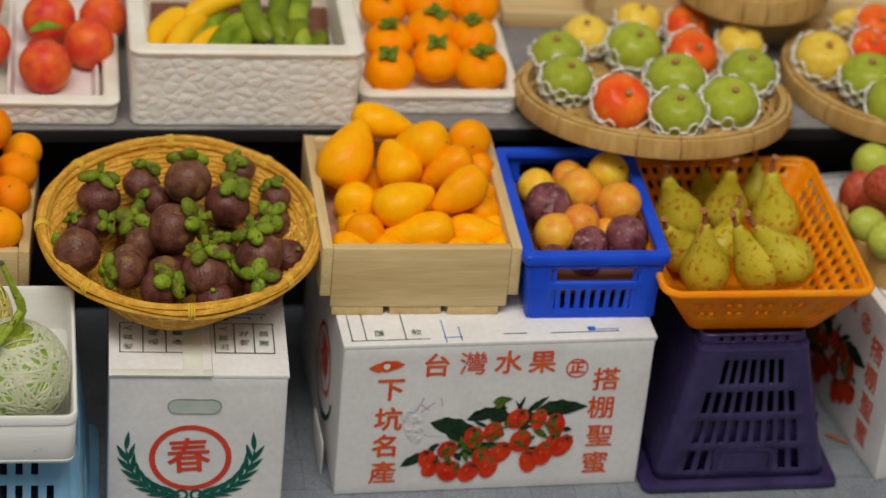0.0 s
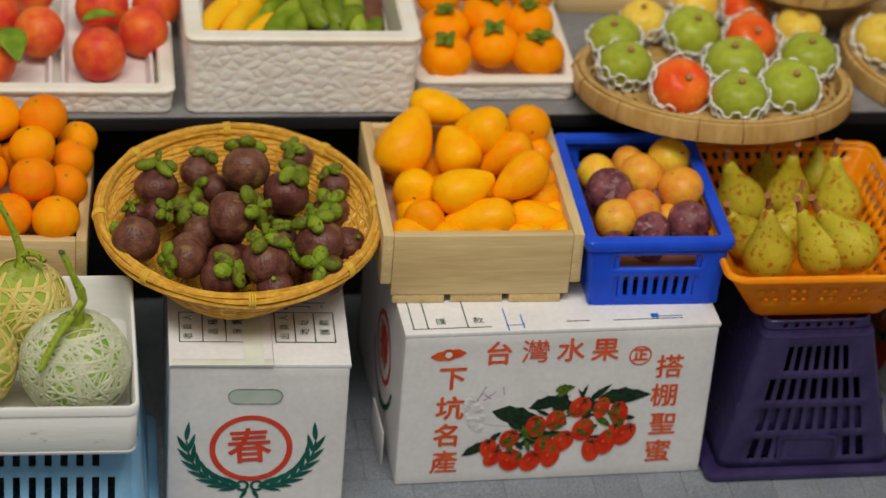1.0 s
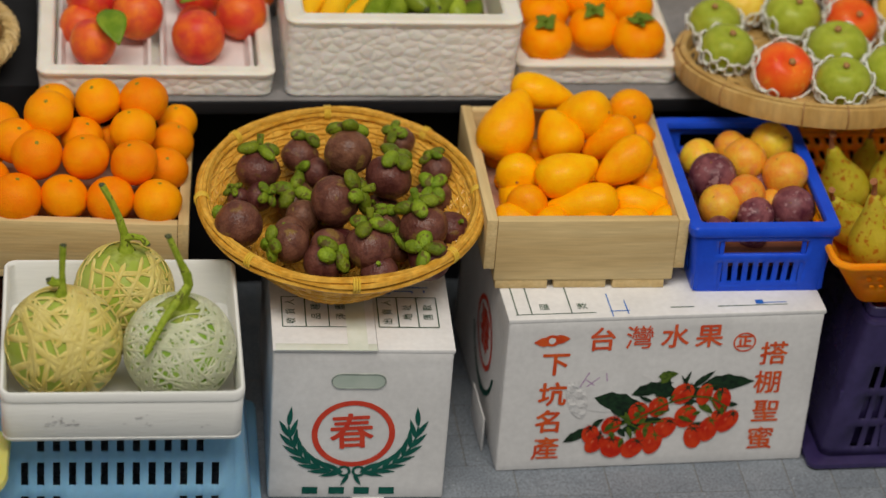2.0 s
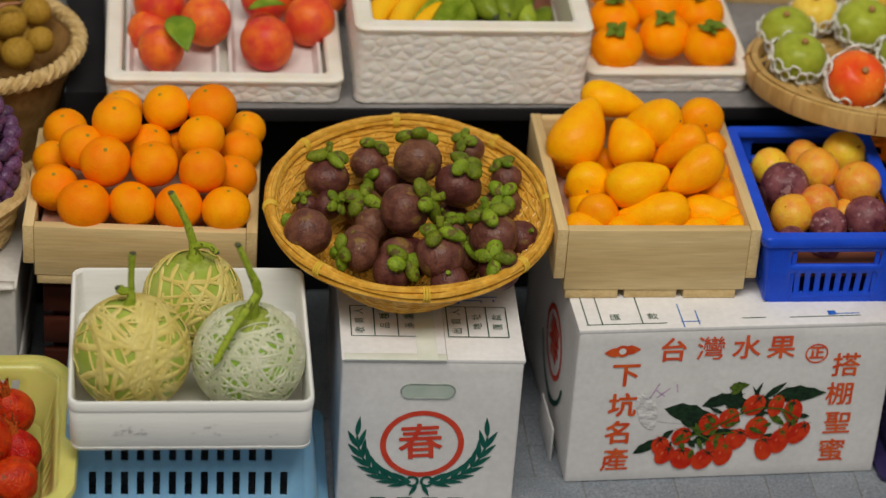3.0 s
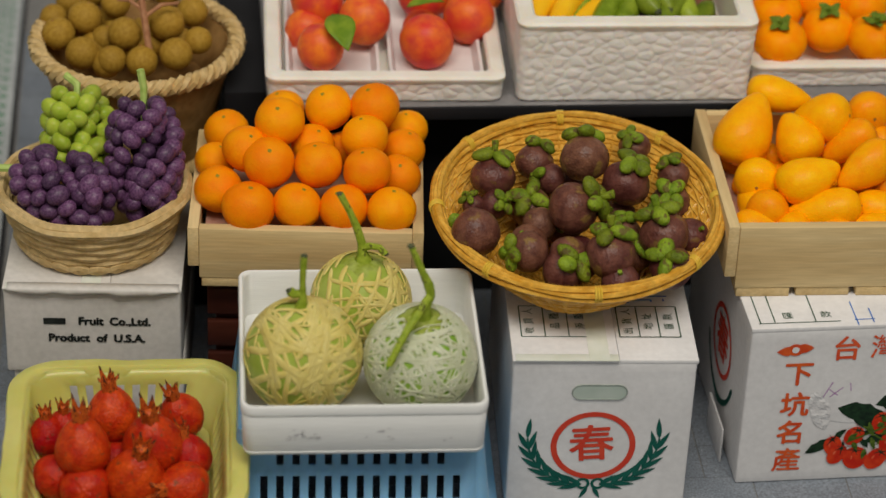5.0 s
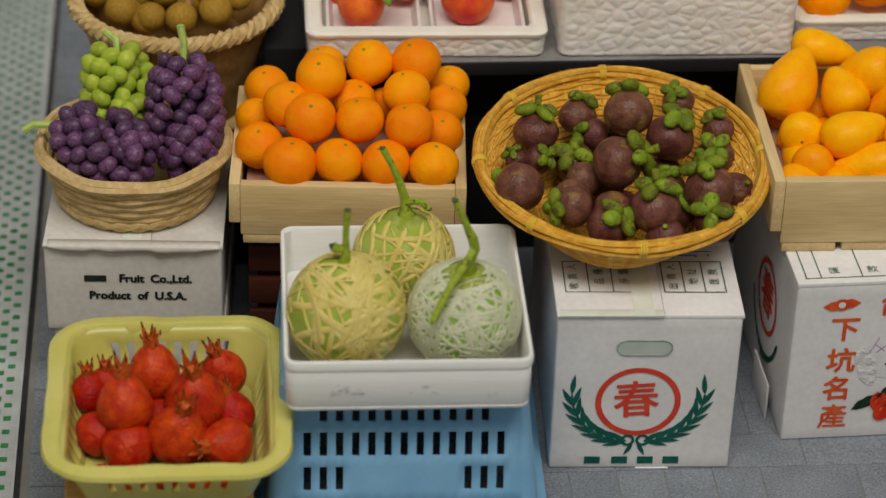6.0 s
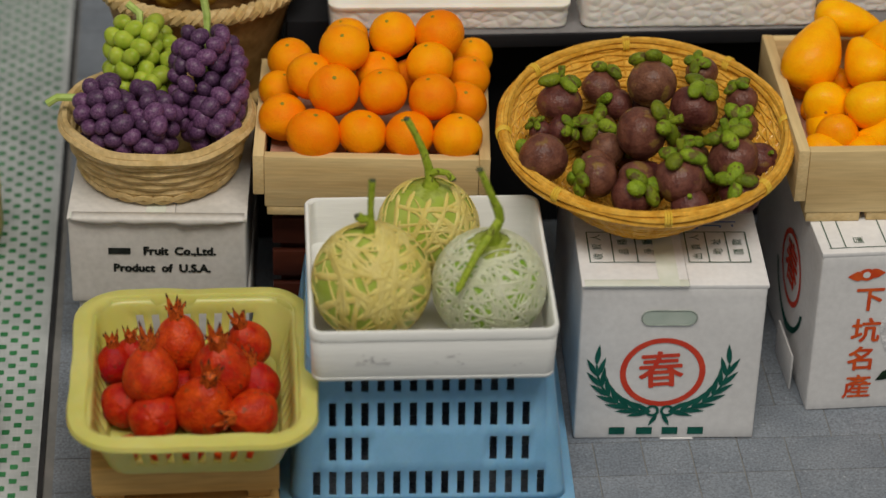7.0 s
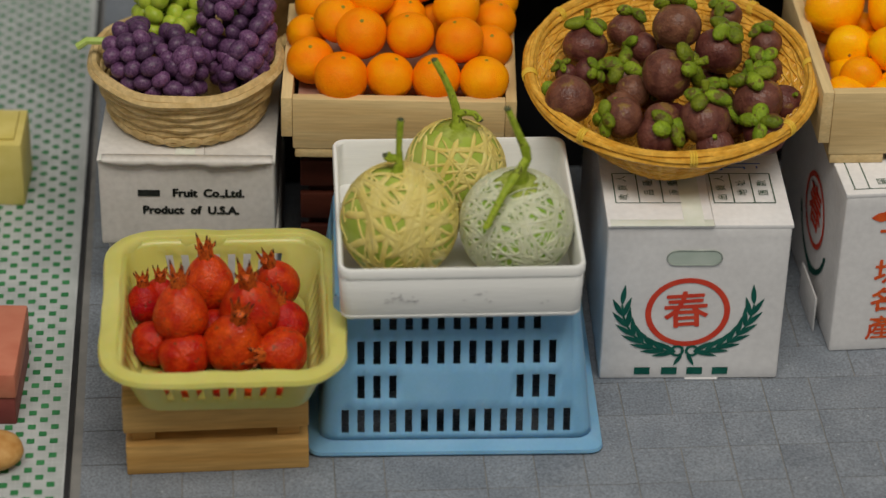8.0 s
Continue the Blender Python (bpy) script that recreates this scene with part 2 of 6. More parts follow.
    grape_stalk=mat("green stalk", (0.34, 0.48, 0.1), (0.46, 0.58, 0.17), 0.1, 0.5),
    melon=mat("melon rind", (0.3, 0.39, 0.045), (0.39, 0.47, 0.09), 0.3, 0.4, sss=0.1),
    melon_deep=mat("deep green melon rind", (0.17, 0.33, 0.02), (0.28, 0.43, 0.07), 0.22, 0.4, sss=0.15),
    net_cream=mat("cream melon netting", (0.65, 0.52, 0.13), (0.76, 0.64, 0.22), 0.25, 0.42, fine=0.1, fine_size=0.08, sss=0.15),
    net_pale=mat("pale melon netting", (0.56, 0.59, 0.37), (0.69, 0.7, 0.5), 0.2, 0.42, fine=0.1, fine_size=0.08, sss=0.15),
    melon_stain=mat("olive green stain", (0.25, 0.31, 0.03), (0.38, 0.44, 0.1), 0.12, 0.45, fine=0.3, fine_size=0.05),
    melon_stalk=mat("green melon stalk", (0.2, 0.28, 0.015), (0.34, 0.42, 0.04), 0.1, 0.5, bump=0.01, bump_size=0.05, spots=(0.09, 0.1, 0.015), spot_size=0.1, spot_at=0.6),
    wax_red=mat("red wax apple skin", (0.4, 0.05, 0.03), (0.55, 0.12, 0.06), 0.3, 0.35, vary=0.1),
    wax_green=mat("yellow green fruit skin", (0.42, 0.5, 0.06), (0.52, 0.58, 0.1), 0.3, 0.35, vary=0.1),
    lilac_ink=mat("lilac pen", (0.42, 0.25, 0.45), (0.6, 0.45, 0.62), 0.1, 0.5),
    crown_tip=mat("dry brown tip", (0.05, 0.018, 0.01), (0.12, 0.045, 0.02), 0.05, 0.7),
    stem_end=mat("dark dried end", (0.05, 0.06, 0.03), (0.1, 0.11, 0.05), 0.04, 0.7),
    butter=mat("yellow block", (0.62, 0.52, 0.14), (0.7, 0.6, 0.2), 0.4, 0.5),
    salmon=mat("salmon red box", (0.5, 0.16, 0.1), (0.58, 0.22, 0.14), 0.4, 0.5),
    maroon=mat("maroon box side", (0.2, 0.05, 0.045), (0.26, 0.075, 0.06), 0.4, 0.5),
    bread=mat("baked crust", (0.45, 0.22, 0.06), (0.58, 0.34, 0.12), 0.15, 0.6, bump=0.01, bump_size=0.1),
)

# ---- mesh helpers ----


def obj(name, me, material, parent, label="", m=None):
    if material and not me.materials:
        me.materials.append(M[material])
    ob = new(name, me)
    ob.parent = parent
    if m is not None:
        ob.matrix_basis = Matrix.Translation(m.translation * CM) @ m.to_3x3().to_4x4()
    return tagged(ob, label)


def mesh(name, bm, smooth=40):
    me = bpy.data.meshes.new(name)
    bmesh.ops.recalc_face_normals(bm, faces=bm.faces)
    bm.to_mesh(me)
    bm.free()
    me.transform(Matrix.Scale(CM, 4))
    if smooth:
        me.shade_smooth()
        me.set_sharp_from_angle(angle=radians(smooth))
    return me


def part(name, bm, material, parent, label="", smooth=40):
    return obj(name, mesh(name, bm, smooth), material, parent, label)


def thing(name, x, y, z, label, category, turn=0, group="", tilt=0):
    ob = new(name)
    ob.matrix_basis = pose(x * CM, y * CM, z * CM, tilt, 0, turn)
    return tagged(ob, label, category, group)


def facing(x, y, z, d, spin=0.0, s=1.0):
    """A pose at a place in centimetres whose z axis points along d."""
    q = Vector(d).to_track_quat("Z", "Y")
    return Matrix.Translation(Vector((x, y, z)) * CM) @ q.to_matrix().to_4x4() @ pose(0, 0, 0, 0, 0, spin) @ Matrix.Scale(s, 4)


def add(bm, verts, faces):
    vs = [bm.verts.new(v) for v in verts]
    for f in faces:
        try:
            bm.faces.new([vs[i] for i in f])
        except ValueError:
            pass
    return vs


def rbox(x0, x1, y0, y1, z0, z1, bevel=0.02, bm=None, seg=2):
    own = bmesh.new()
    add(own, [(x, y, z) for z in (z0, z1) for y in (y0, y1) for x in (x0, x1)],
        [(0, 2, 3, 1), (4, 5, 7, 6), (0, 1, 5, 4), (1, 3, 7, 5), (3, 2, 6, 7), (2, 0, 4, 6)])
    if bevel:
        bmesh.ops.bevel(own, geom=list(own.edges), offset=bevel, segments=seg, profile=0.5, affect="EDGES")
    return join(bm, own)


def join(bm, own, m=None):
    if m is not None:
        bmesh.ops.transform(own, matrix=m, verts=own.verts)
    if bm is None:
        return own
    me = bpy.data.meshes.new("join")
    own.to_mesh(me)
    own.free()
    bm.from_mesh(me)
    bpy.data.meshes.remove(me)
    return bm


def lathe(profile, n=32, bm=None, wobble=None):
    """profile: (radius, z) from bottom to top."""
    bm = bm or bmesh.new()
    rings = []
    for i, (r, z) in enumerate(profile):
        if r < 1e-5:
            rings.append([bm.verts.new((0, 0, z))])
        else:
            ring = []
            for k in range(n):
                a = 2 * math.pi * k / n
                rr = r * (1 + (wobble(a, z) if wobble else 0))
                ring.append(bm.verts.new((rr * math.cos(a), rr * math.sin(a), z)))
            rings.append(ring)
    for a, b in zip(rings, rings[1:]):
        if len(a) == 1 and len(b) == 1:
            continue
        for k in range(n):
            j = (k + 1) % n
            if len(a) == 1:
                bm.faces.new((a[0], b[j], b[k]))
            elif len(b) == 1:
                bm.faces.new((a[k], a[j], b[0]))
            else:
                bm.faces.new((a[k], a[j], b[j], b[k]))
    return bm


def tube(points, radius, n=6, closed=False, bm=None, flat=1.0):
    """radius: a number or one for each point. flat: height of the section over its width."""
    bm = bm or bmesh.new()
    pts = [Vector(p) for p in points]
    rad = radius if isinstance(radius, (list, tuple)) else [radius] * len(pts)
    rings, side = [], None
    for i, p in enumerate(pts):
        a = pts[i - 1] if (i or closed) else p
        b = pts[(i + 1) % len(pts)] if (i + 1 < len(pts) or closed) else p
        d = (b - a).normalized()
        if side is None:
            side = d.orthogonal().normalized()
            if abs(d.z) < 0.9:
                side = d.cross(Vector((0, 0, 1))).normalized()
        side = (side - d * side.dot(d)).normalized()
        up = d.cross(side)
        rings.append([bm.verts.new(p + rad[i] * (math.cos(2 * math.pi * k / n) * side + flat * math.sin(2 * math.pi * k / n) * up)) for k in range(n)])
    pairs = list(zip(rings, rings[1:] + ([rings[0]] if closed else [])))
    for a, b in pairs[:len(rings) if closed else len(rings) - 1]:
        for k in range(n):
            bm.faces.new((a[k], a[(k + 1) % n], b[(k + 1) % n], b[k]))
    if not closed:
        bm.faces.new(rings[0][::-1])
        bm.faces.new(rings[-1])
    return bm


def panel(corners, us, vs, holes, thick, bm=None):
    """A plate over four corners (00, 10, 11, 01), cut at us and vs (0 to 1); holes: set of cells (i, j) left open. Thickness goes along the normal."""
    bm = bm or bmesh.new()
    a, b, c, d = [Vector(p) for p in corners]
    nrm = (b - a).cross(d - a).normalized() * thick
    grid = {}
    for i, u in enumerate(us):
        for j, v in enumerate(vs):
            p = (a * (1 - u) + b * u) * (1 - v) + (d * (1 - u) + c * u) * v
            grid[i, j] = (bm.verts.new(p), bm.verts.new(p + nrm))
    full = lambda i, j: 0 <= i < len(us) - 1 and 0 <= j < len(vs) - 1 and (i, j) not in holes
    for i in range(len(us) - 1):
        for j in range(len(vs) - 1):
            if not full(i, j):
                continue
            q = [grid[i, j], grid[i + 1, j], grid[i + 1, j + 1], grid[i, j + 1]]
            bm.faces.new([p[1] for p in q])
            bm.faces.new([p[0] for p in reversed(q)])
            for (e, f), (di, dj) in zip(((0, 1), (1, 2), (2, 3), (3, 0)), ((0, -1), (1, 0), (0, 1), (-1, 0))):
                if not full(i + di, j + dj):
                    bm.faces.new((q[e][0], q[f][0], q[f][1], q[e][1]))
    return bm


def slots(n, start, end, share):
    """Cuts for n even slots between start and end (0 to 1) and the cell numbers of the slots."""
    cuts, cells = [0.0], []
    step = (end - start) / n
    for k in range(n):
        c = start + step * (k + 0.5)
        cuts += [c - step * share / 2, c + step * share / 2]
        cells.append(2 * k + 1)
    return cuts + [1.0], cells


def poly(points, bm=None, z=0.0):
    """A flat face in the x-y plane."""
    bm = bm or bmesh.new()
    bm.faces.new([bm.verts.new((x, y, z)) for x, y in points])
    return bm


def text_mesh(words, size, bold=0.0):
    cu = bpy.data.curves.new("lettering", "FONT")
    cu.body, cu.size, cu.align_x, cu.align_y, cu.offset = words, 1.0, "CENTER", "CENTER", 0.0
    cu.resolution_u = 3
    tmp = bpy.data.objects.new("lettering", cu)
    me = bpy.data.meshes.new_from_object(tmp)
    if bold:
        bm = bmesh.new()
        for i, (dx, dy) in enumerate(((0, 0), (1, 0.4), (-1, -0.4), (0.4, -1), (-0.4, 1))):
            me.transform(Matrix.Translation((dx * bold / size, dy * bold / size, 0.0004 * i)))
            bm.from_mesh(me)
            me.transform(Matrix.Translation((-dx * bold / size, -dy * bold / size, -0.0004 * i)))
        bm.to_mesh(me)
        bm.free()
    me.transform(Matrix.Scale(size * CM, 4))
    bpy.data.objects.remove(tmp)
    return me


def lettering(words, size, material, parent, m, bold=0.0, label=""):
    """m: pose in centimetres; the writing lies in its x-y plane."""
    return obj("lettering", text_mesh(words, size, bold), material, parent, label, m)


FRONT = pose(0, 0, 0, 90, 0, 0)  # the x-z plane, seen from the front


def on_front(u, z, y=-0.006, turn=0):
    return Matrix.Translation((u, y, z)) @ FRONT @ pose(0, 0, 0, 0, 0, turn)


# ---- the setting ----


def setting(name, bm, material, label, smooth=0):
    ob = obj(name, mesh(name, bm, smooth), material, None, label)
    return tagged(ob, label, "structure", "", "structure")


setting("ground", rbox(-28, 22, -38, 20, -1.2, -0.05, 0), "joint", "dark grey bedding under the miniature floor tiles")
EDGE = pose(-10.31 * CM, -2.5 * CM, 0, 0, 0, 3.2)  # where the two floors meet
mos = setting("pavement", rbox(-9, -0.1, -11, 15.5, -0.05, 0.03, 0), "mosaic", "white mosaic floor with green squares beside the stall")
mos.matrix_basis = EDGE
setting("trim", rbox(-0.1, -0.035, -11, 15.5, -0.05, 0.045, 0), "edging", "thin black edging strip between two floors").matrix_basis = EDGE

step = thing("display_step", -0.5, 3.7, 0, "display step: a pale grey board over an added black panel", "shelf", 3.7)
part("board", rbox(-6.62, 10.5, 0.05, 9, 3.14, 3.3, 0.01), "shelf", step, "pale grey board")
part("edging", rbox(-6.62, 10.5, 0, 0.047, 3.12, 3.296, 0.01), "black", step, "black edging strip")
# added black box in place of the dark space under the board
part("riser", rbox(-7.15, 10.3, 0.75, 8.8, 0.0, 3.13, 0), "black", step, "added black panel standing in for the darkness under the board")

# ---- cartons ----


def card_body(W, D, H, seed):
    """A card box whose walls are slightly buckled inwards and whose edges are soft."""
    bm = rbox(0, W, 0, D, 0.0, H, 0.03, None, 3)
    big = [e for e in bm.edges if e.calc_length() > 0.5]
    bmesh.ops.subdivide_edges(bm, edges=big, cuts=14, use_grid_fill=True)
    mid = Vector((W / 2, D / 2, H / 2))
    for v in bm.verts:
        if v.co.z < H - 0.06:
            dent = 0.002 * (1 + noise.noise(v.co * 1.1 + Vector((seed, 0, 0)))) + 0.001 * (1 + noise.noise(v.co * 4.0))
            side = Vector(((v.co.x - mid.x) / W, (v.co.y - mid.y) / D, 0))
            v.co.x -= dent * (1 if side.x > 0 else -1) * (abs(side.x) > 0.485)
            v.co.y -= dent * (1 if side.y > 0 else -1) * (abs(side.y) > 0.485)
    return bm


def carton(name, x, y, turn, W, D, H, label, seam, group="", card="card"):
    box = thing(name, x, y, 0, label, "carton", turn, group)
    part("body", card_body(W, D, H, x), card, box)
    t = 0.025
    if not seam:
        part("flap", rbox(-0.005, W + 0.012, -0.004, D + 0.005, H - 0.035, H + t, 0.012), card, box)
        return box
    part("flap", rbox(-0.005, seam + 0.23, -0.03, D + 0.005, H, H + t, 0.01), card, box)
    part("flap", rbox(seam + 0.235, W + 0.012, -0.004, D + 0.005, H - 0.035, H + t - 0.006, 0.01), card, box)
    part("tape", rbox(seam - 0.12, seam + 0.12, -0.03, D, H + t, H + t + 0.008, 0.003), "tape", box, "strip of aged clear tape")
    part("tape", rbox(0.03, seam + 0.23, -0.036, 0.1, H + t, H + t + 0.006, 0.002), "tape", box, "strip of aged clear tape")
    return box


def bars(parent, mat_name, rects, m):
    """Thin printed bars (x, y, w, h), each one a part, on the x-y plane of m."""
    for x, y, w, h in rects:
        bm = bmesh.new()
        poly([(x - w / 2, y - h / 2), (x + w / 2, y - h / 2), (x + w / 2, y + h / 2), (x - w / 2, y + h / 2)], bm)
        obj("printed_line", mesh("printed_line", bm, 0), mat_name, parent, "", m)


def ring(r0, r1, n=48, sx=1.0):
    bm = bmesh.new()
    a = [bm.verts.new((sx * r0 * math.cos(2 * math.pi * k / n), r0 * math.sin(2 * math.pi * k / n), 0)) for k in range(n)]
    b = [bm.verts.new((sx * r1 * math.cos(2 * math.pi * k / n), r1 * math.sin(2 * math.pi * k / n), 0)) for k in range(n)]
    for k in range(n):
        bm.faces.new((a[k], a[(k + 1) % n], b[(k + 1) % n], b[k]))
    return bm


def leaf_shape(x, y, length, width, angle, bm=None, notch=0.0):
    pts = []
    for i in range(9):
        s = i / 8
        pts.append((s * length, width * math.sin(math.pi * s ** 0.8) * (1 + notch * (-1) ** i)))
    pts += [(s * length, -width * math.sin(math.pi * s ** 0.8) * 0.8) for s in [i / 8 for i in range(7, 0, -1)]]
    ca, sa = math.cos(angle), math.sin(angle)
    return poly([(x + ca * u - sa * v, y + sa * u + ca * v) for u, v in pts], bm)


LAUREL = mesh("laurel_leaf", leaf_shape(0, 0, 0.3, 0.036, 0), 0)


def spring_carton(x, y, turn, D=3.4, label="", group=""):
    W, H = 2.18, 2.235
    box = carton("fruit_carton", x, y, turn, W, D, H, label, 1.02, group)
    o = on_front(1.02, 1.0)
    obj("emblem_ring", mesh("emblem_ring", ring(0.43, 0.5, sx=1.02), 0), "deep_red", box, "red printed ring", o)
    lettering("春", 0.56, "deep_red", box, on_front(1.0, 1.0, -0.006, 4), 0.008, "red printed character")
    for side in (-1, 1):
        stem = []
        for i in range(8):
            ang = 172 + i * 12.5
            rad = 0.8 - 0.03 * i
            stem.append((side * -rad * math.cos(radians(ang)) * -1, rad * math.sin(radians(ang)), ang))
            for sgn in ((0.42, -0.36) if i else (0.05,)):
                d = radians(ang) - math.pi / 2
                heading = math.atan2(math.sin(d), math.cos(d) * side) + sgn * side
                obj("laurel_leaf", LAUREL, "green_ink", box, "", o @ Matrix.Translation((stem[-1][0], stem[-1][1], 0.0005 * (i % 3) + (0.0002 if sgn > 0 else 0))) @ pose(0, 0, 0, 0, 0, math.degrees(heading)))
        st, rows = bmesh.new(), []
        for k, (ax, ay, _) in enumerate(stem):
            before, after = stem[max(0, k - 1)], stem[min(len(stem) - 1, k + 1)]
            nn = Vector((before[1] - after[1], after[0] - before[0])).normalized() * 0.013
            rows.append((st.verts.new((ax - nn.x, ay - nn.y, 0)), st.verts.new((ax + nn.x, ay + nn.y, 0))))
        for a, b in zip(rows, rows[1:]):
            st.faces.new((a[0], b[0], b[1], a[1]))
        obj("laurel_stem", mesh("laurel_stem", st, 0), "green_ink", box, "", o @ Matrix.Translation((0, 0, 0.002)))
    bow = bmesh.new()
    for side in (-1, 1):
        join(bow, ring(0.05, 0.085), Matrix.Translation((side * 0.09, -0.57, 0.001)))
        leaf_shape(side * 0.03, -0.62, 0.2, 0.03, -math.pi / 2 + side * 0.5, bow)
    obj("bow", mesh("bow", bow, 0), "green_ink", box, "dark green printed bow", o)
    bars(box, "green_ink", [(c, 0.0, 0.19, 0.105) for c in (-0.5, -0.17, 0.14, 0.45)], on_front(1.02, 0.13))
    # grip hole as a flat face; the shade inside it is put into the colour
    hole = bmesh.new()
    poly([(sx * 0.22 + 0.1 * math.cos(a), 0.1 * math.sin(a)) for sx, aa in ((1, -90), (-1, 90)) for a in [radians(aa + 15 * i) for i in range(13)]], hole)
    obj("grip_hole", mesh("grip_hole", hole, 0), "hole", box, "flat oval in the shaded pale green of a grip hole", on_front(1.05, 1.79))
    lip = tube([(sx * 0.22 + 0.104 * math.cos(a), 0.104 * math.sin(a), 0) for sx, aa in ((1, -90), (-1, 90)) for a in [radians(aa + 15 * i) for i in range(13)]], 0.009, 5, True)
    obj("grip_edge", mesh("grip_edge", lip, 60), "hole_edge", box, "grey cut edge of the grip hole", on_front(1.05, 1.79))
    top = Matrix.Translation((0, 0, H + 0.031))
    rows = []
    for x0, x1 in ((0.13, 0.98), (1.3, 2.03)):
        rows += [((x0 + x1) / 2, 0.46, x1 - x0, 0.014), ((x0 + x1) / 2, 1.1, x1 - x0, 0.014)]
        rows += [(x0 + (x1 - x0) * k / 3, 0.78, 0.014, 0.64) for k in range(4)]
    bars(box, "line_ink", rows, top)
    for words, u, v in (("收貨人", 0.24, 0.5), ("品種", 0.55, 0.5), ("淨重", 0.85, 0.5), ("出貨人", 1.42, 0.5), ("地址", 1.67, 0.5), ("匯款", 1.92, 0.5)):
        for i, ch in enumerate(words):
            lettering(ch, 0.13, "line_ink", box, Matrix.Translation((u, 0.78 + (i - (len(words) - 1) / 2) * 0.2, H + 0.034)) @ pose(0, 0, 0, 0, 0, 90))
    bars(box, "blue_ink", [(1.6, 1.24, 0.3, 0.02), (1.8, 1.32, 0.3, 0.02), (1.45, 1.2, 0.06, 0.05), (1.75, 1.22, 0.02, 0.05), (1.9, 1.24, 0.02, 0.05)], top)
    return box


def tomato_carton(x, y, turn, label, group=""):
    W, D, H = 4.0, 3.25, 2.3
    box = carton("tomato_carton", x, y, turn, W, D, H, label, 0, group)
    for ch, u, z in (("台", 1.14, 1.97), ("灣", 1.61, 1.98), ("水", 2.06, 1.98), ("果", 2.5, 1.97)):
        lettering(ch, 0.37, "red_ink", box, on_front(u + 0.055, z), 0.002 if ch == "灣" else 0.006, "red printed character")
    for ch, u, z in (("下", 0.58, 1.62), ("坑", 0.58, 1.16), ("名", 0.57, 0.74), ("產", 0.56, 0.32), ("搭", 3.36, 1.67), ("棚", 3.34, 1.23), ("聖", 3.37, 0.78), ("蜜", 3.35, 0.35)):
        lettering(ch, 0.37, "orange_ink", box, on_front(u + 0.055, z), 0.008 if ch in "下名坑" else 0.005, "orange red printed character")
    obj("seal_ring", mesh("seal_ring", ring(0.125, 0.145), 0), "red_ink", box, "red printed ring", on_front(3.015, 1.88))
    lettering("正", 0.2, "red_ink", box, on_front(3.015, 1.88), 0.008, "red printed character")
    mark = bmesh.new()
    for s in (0, math.pi):
        leaf_shape(0, 0, 0.23, 0.075, s + 0.1, mark)
    poly([(0.1 * math.cos(a), 0.085 * math.sin(a)) for a in [2 * math.pi * k / 20 for k in range(20)]], mark, 0.0005)
    obj("printed_mark", mesh("printed_mark", mark, 0), "orange_ink", box, "orange red printed mark", on_front(0.56, 2.0))
    obj("mark_eye", mesh("mark_eye", ring(0.001, 0.045, 24), 0), "card", box, "", on_front(0.56, 2.0, -0.009))
    # a peeled strip of glossy paper, from a narrow lobe up to the leaves
    for nm, mt, cx, cz, w, h, lean, y in (("peeled_patch", "card_in", 1.32, 1.2, 0.5, 0.34, 0.25, -0.003), ("peeled_lobe", "peel", 0.9, 1.08, 0.13, 0.3, -0.2, -0.0045)):
        patch = bmesh.new()
        poly([(w * math.cos(a) * (1 + 0.1 * math.sin(3 * a + 1)) + lean * h * math.sin(a), h * math.sin(a) * (1 + 0.12 * math.cos(2 * a + 1))) for a in [2 * math.pi * k / 28 for k in range(28)]], patch)
        obj(nm, mesh(nm, patch, 0), "peel" if nm == "peeled_lobe" else "card", box, "peeled glossy paper patch", on_front(cx + 0.055, cz, y))
    scrawl = bmesh.new()
    for a, b in (((0.92, 1.28), (1.02, 1.5)), ((1.0, 1.28), (1.16, 1.42)), ((0.98, 1.4), (1.1, 1.3)), ((1.26, 1.36), (1.24, 1.48))):
        d = (Vector(b) - Vector(a)).orthogonal().normalized() * 0.008
        poly([tuple(Vector(a) - d), tuple(Vector(b) - d), tuple(Vector(b) + d), tuple(Vector(a) + d)], scrawl, 0.0002 * len(scrawl.faces))
    obj("pen_mark", mesh("pen_mark", scrawl, 0), "lilac_ink", box, "faint lilac pen strokes", on_front(0.055, 0, -0.0055))
    for i, (u0, z0, u1, z1, w, pale) in enumerate(((0.78, 0.43, 1.23, 0.68, 0.07, 0), (1.12, 1.11, 1.84, 0.89, 0.13, 0), (1.32, 1.02, 1.69, 0.76, 0.11, 0), (1.59, 1.13, 2.12, 1.3, 0.09, 0), (1.85, 1.24, 2.22, 1.1, 0.1, 0),
                                            (1.91, 1.39, 2.17, 1.44, 0.06, 1), (2.48, 1.24, 3.17, 1.28, 0.12, 0), (2.37, 1.21, 2.64, 1.46, 0.045, 0), (2.25, 1.22, 2.33, 1.47, 0.025, 0), (1.51, 0.58, 1.86, 0.66, 0.06, 0), (1.66, 0.64, 2.05, 0.75, 0.07, 0),
                                            (1.86, 0.71, 1.67, 0.52, 0.05, 1), (2.03, 1.23, 2.0, 1.42, 0.07, 0), (2.21, 0.74, 2.15, 0.59, 0.05, 0), (2.47, 0.97, 2.69, 0.79, 0.05, 1), (2.42, 1.07, 2.2, 1.42, 0.025, 0), (2.1, 1.0, 2.6, 1.2, 0.09, 0), (1.95, 1.3, 2.1, 1.42, 0.05, 1))):
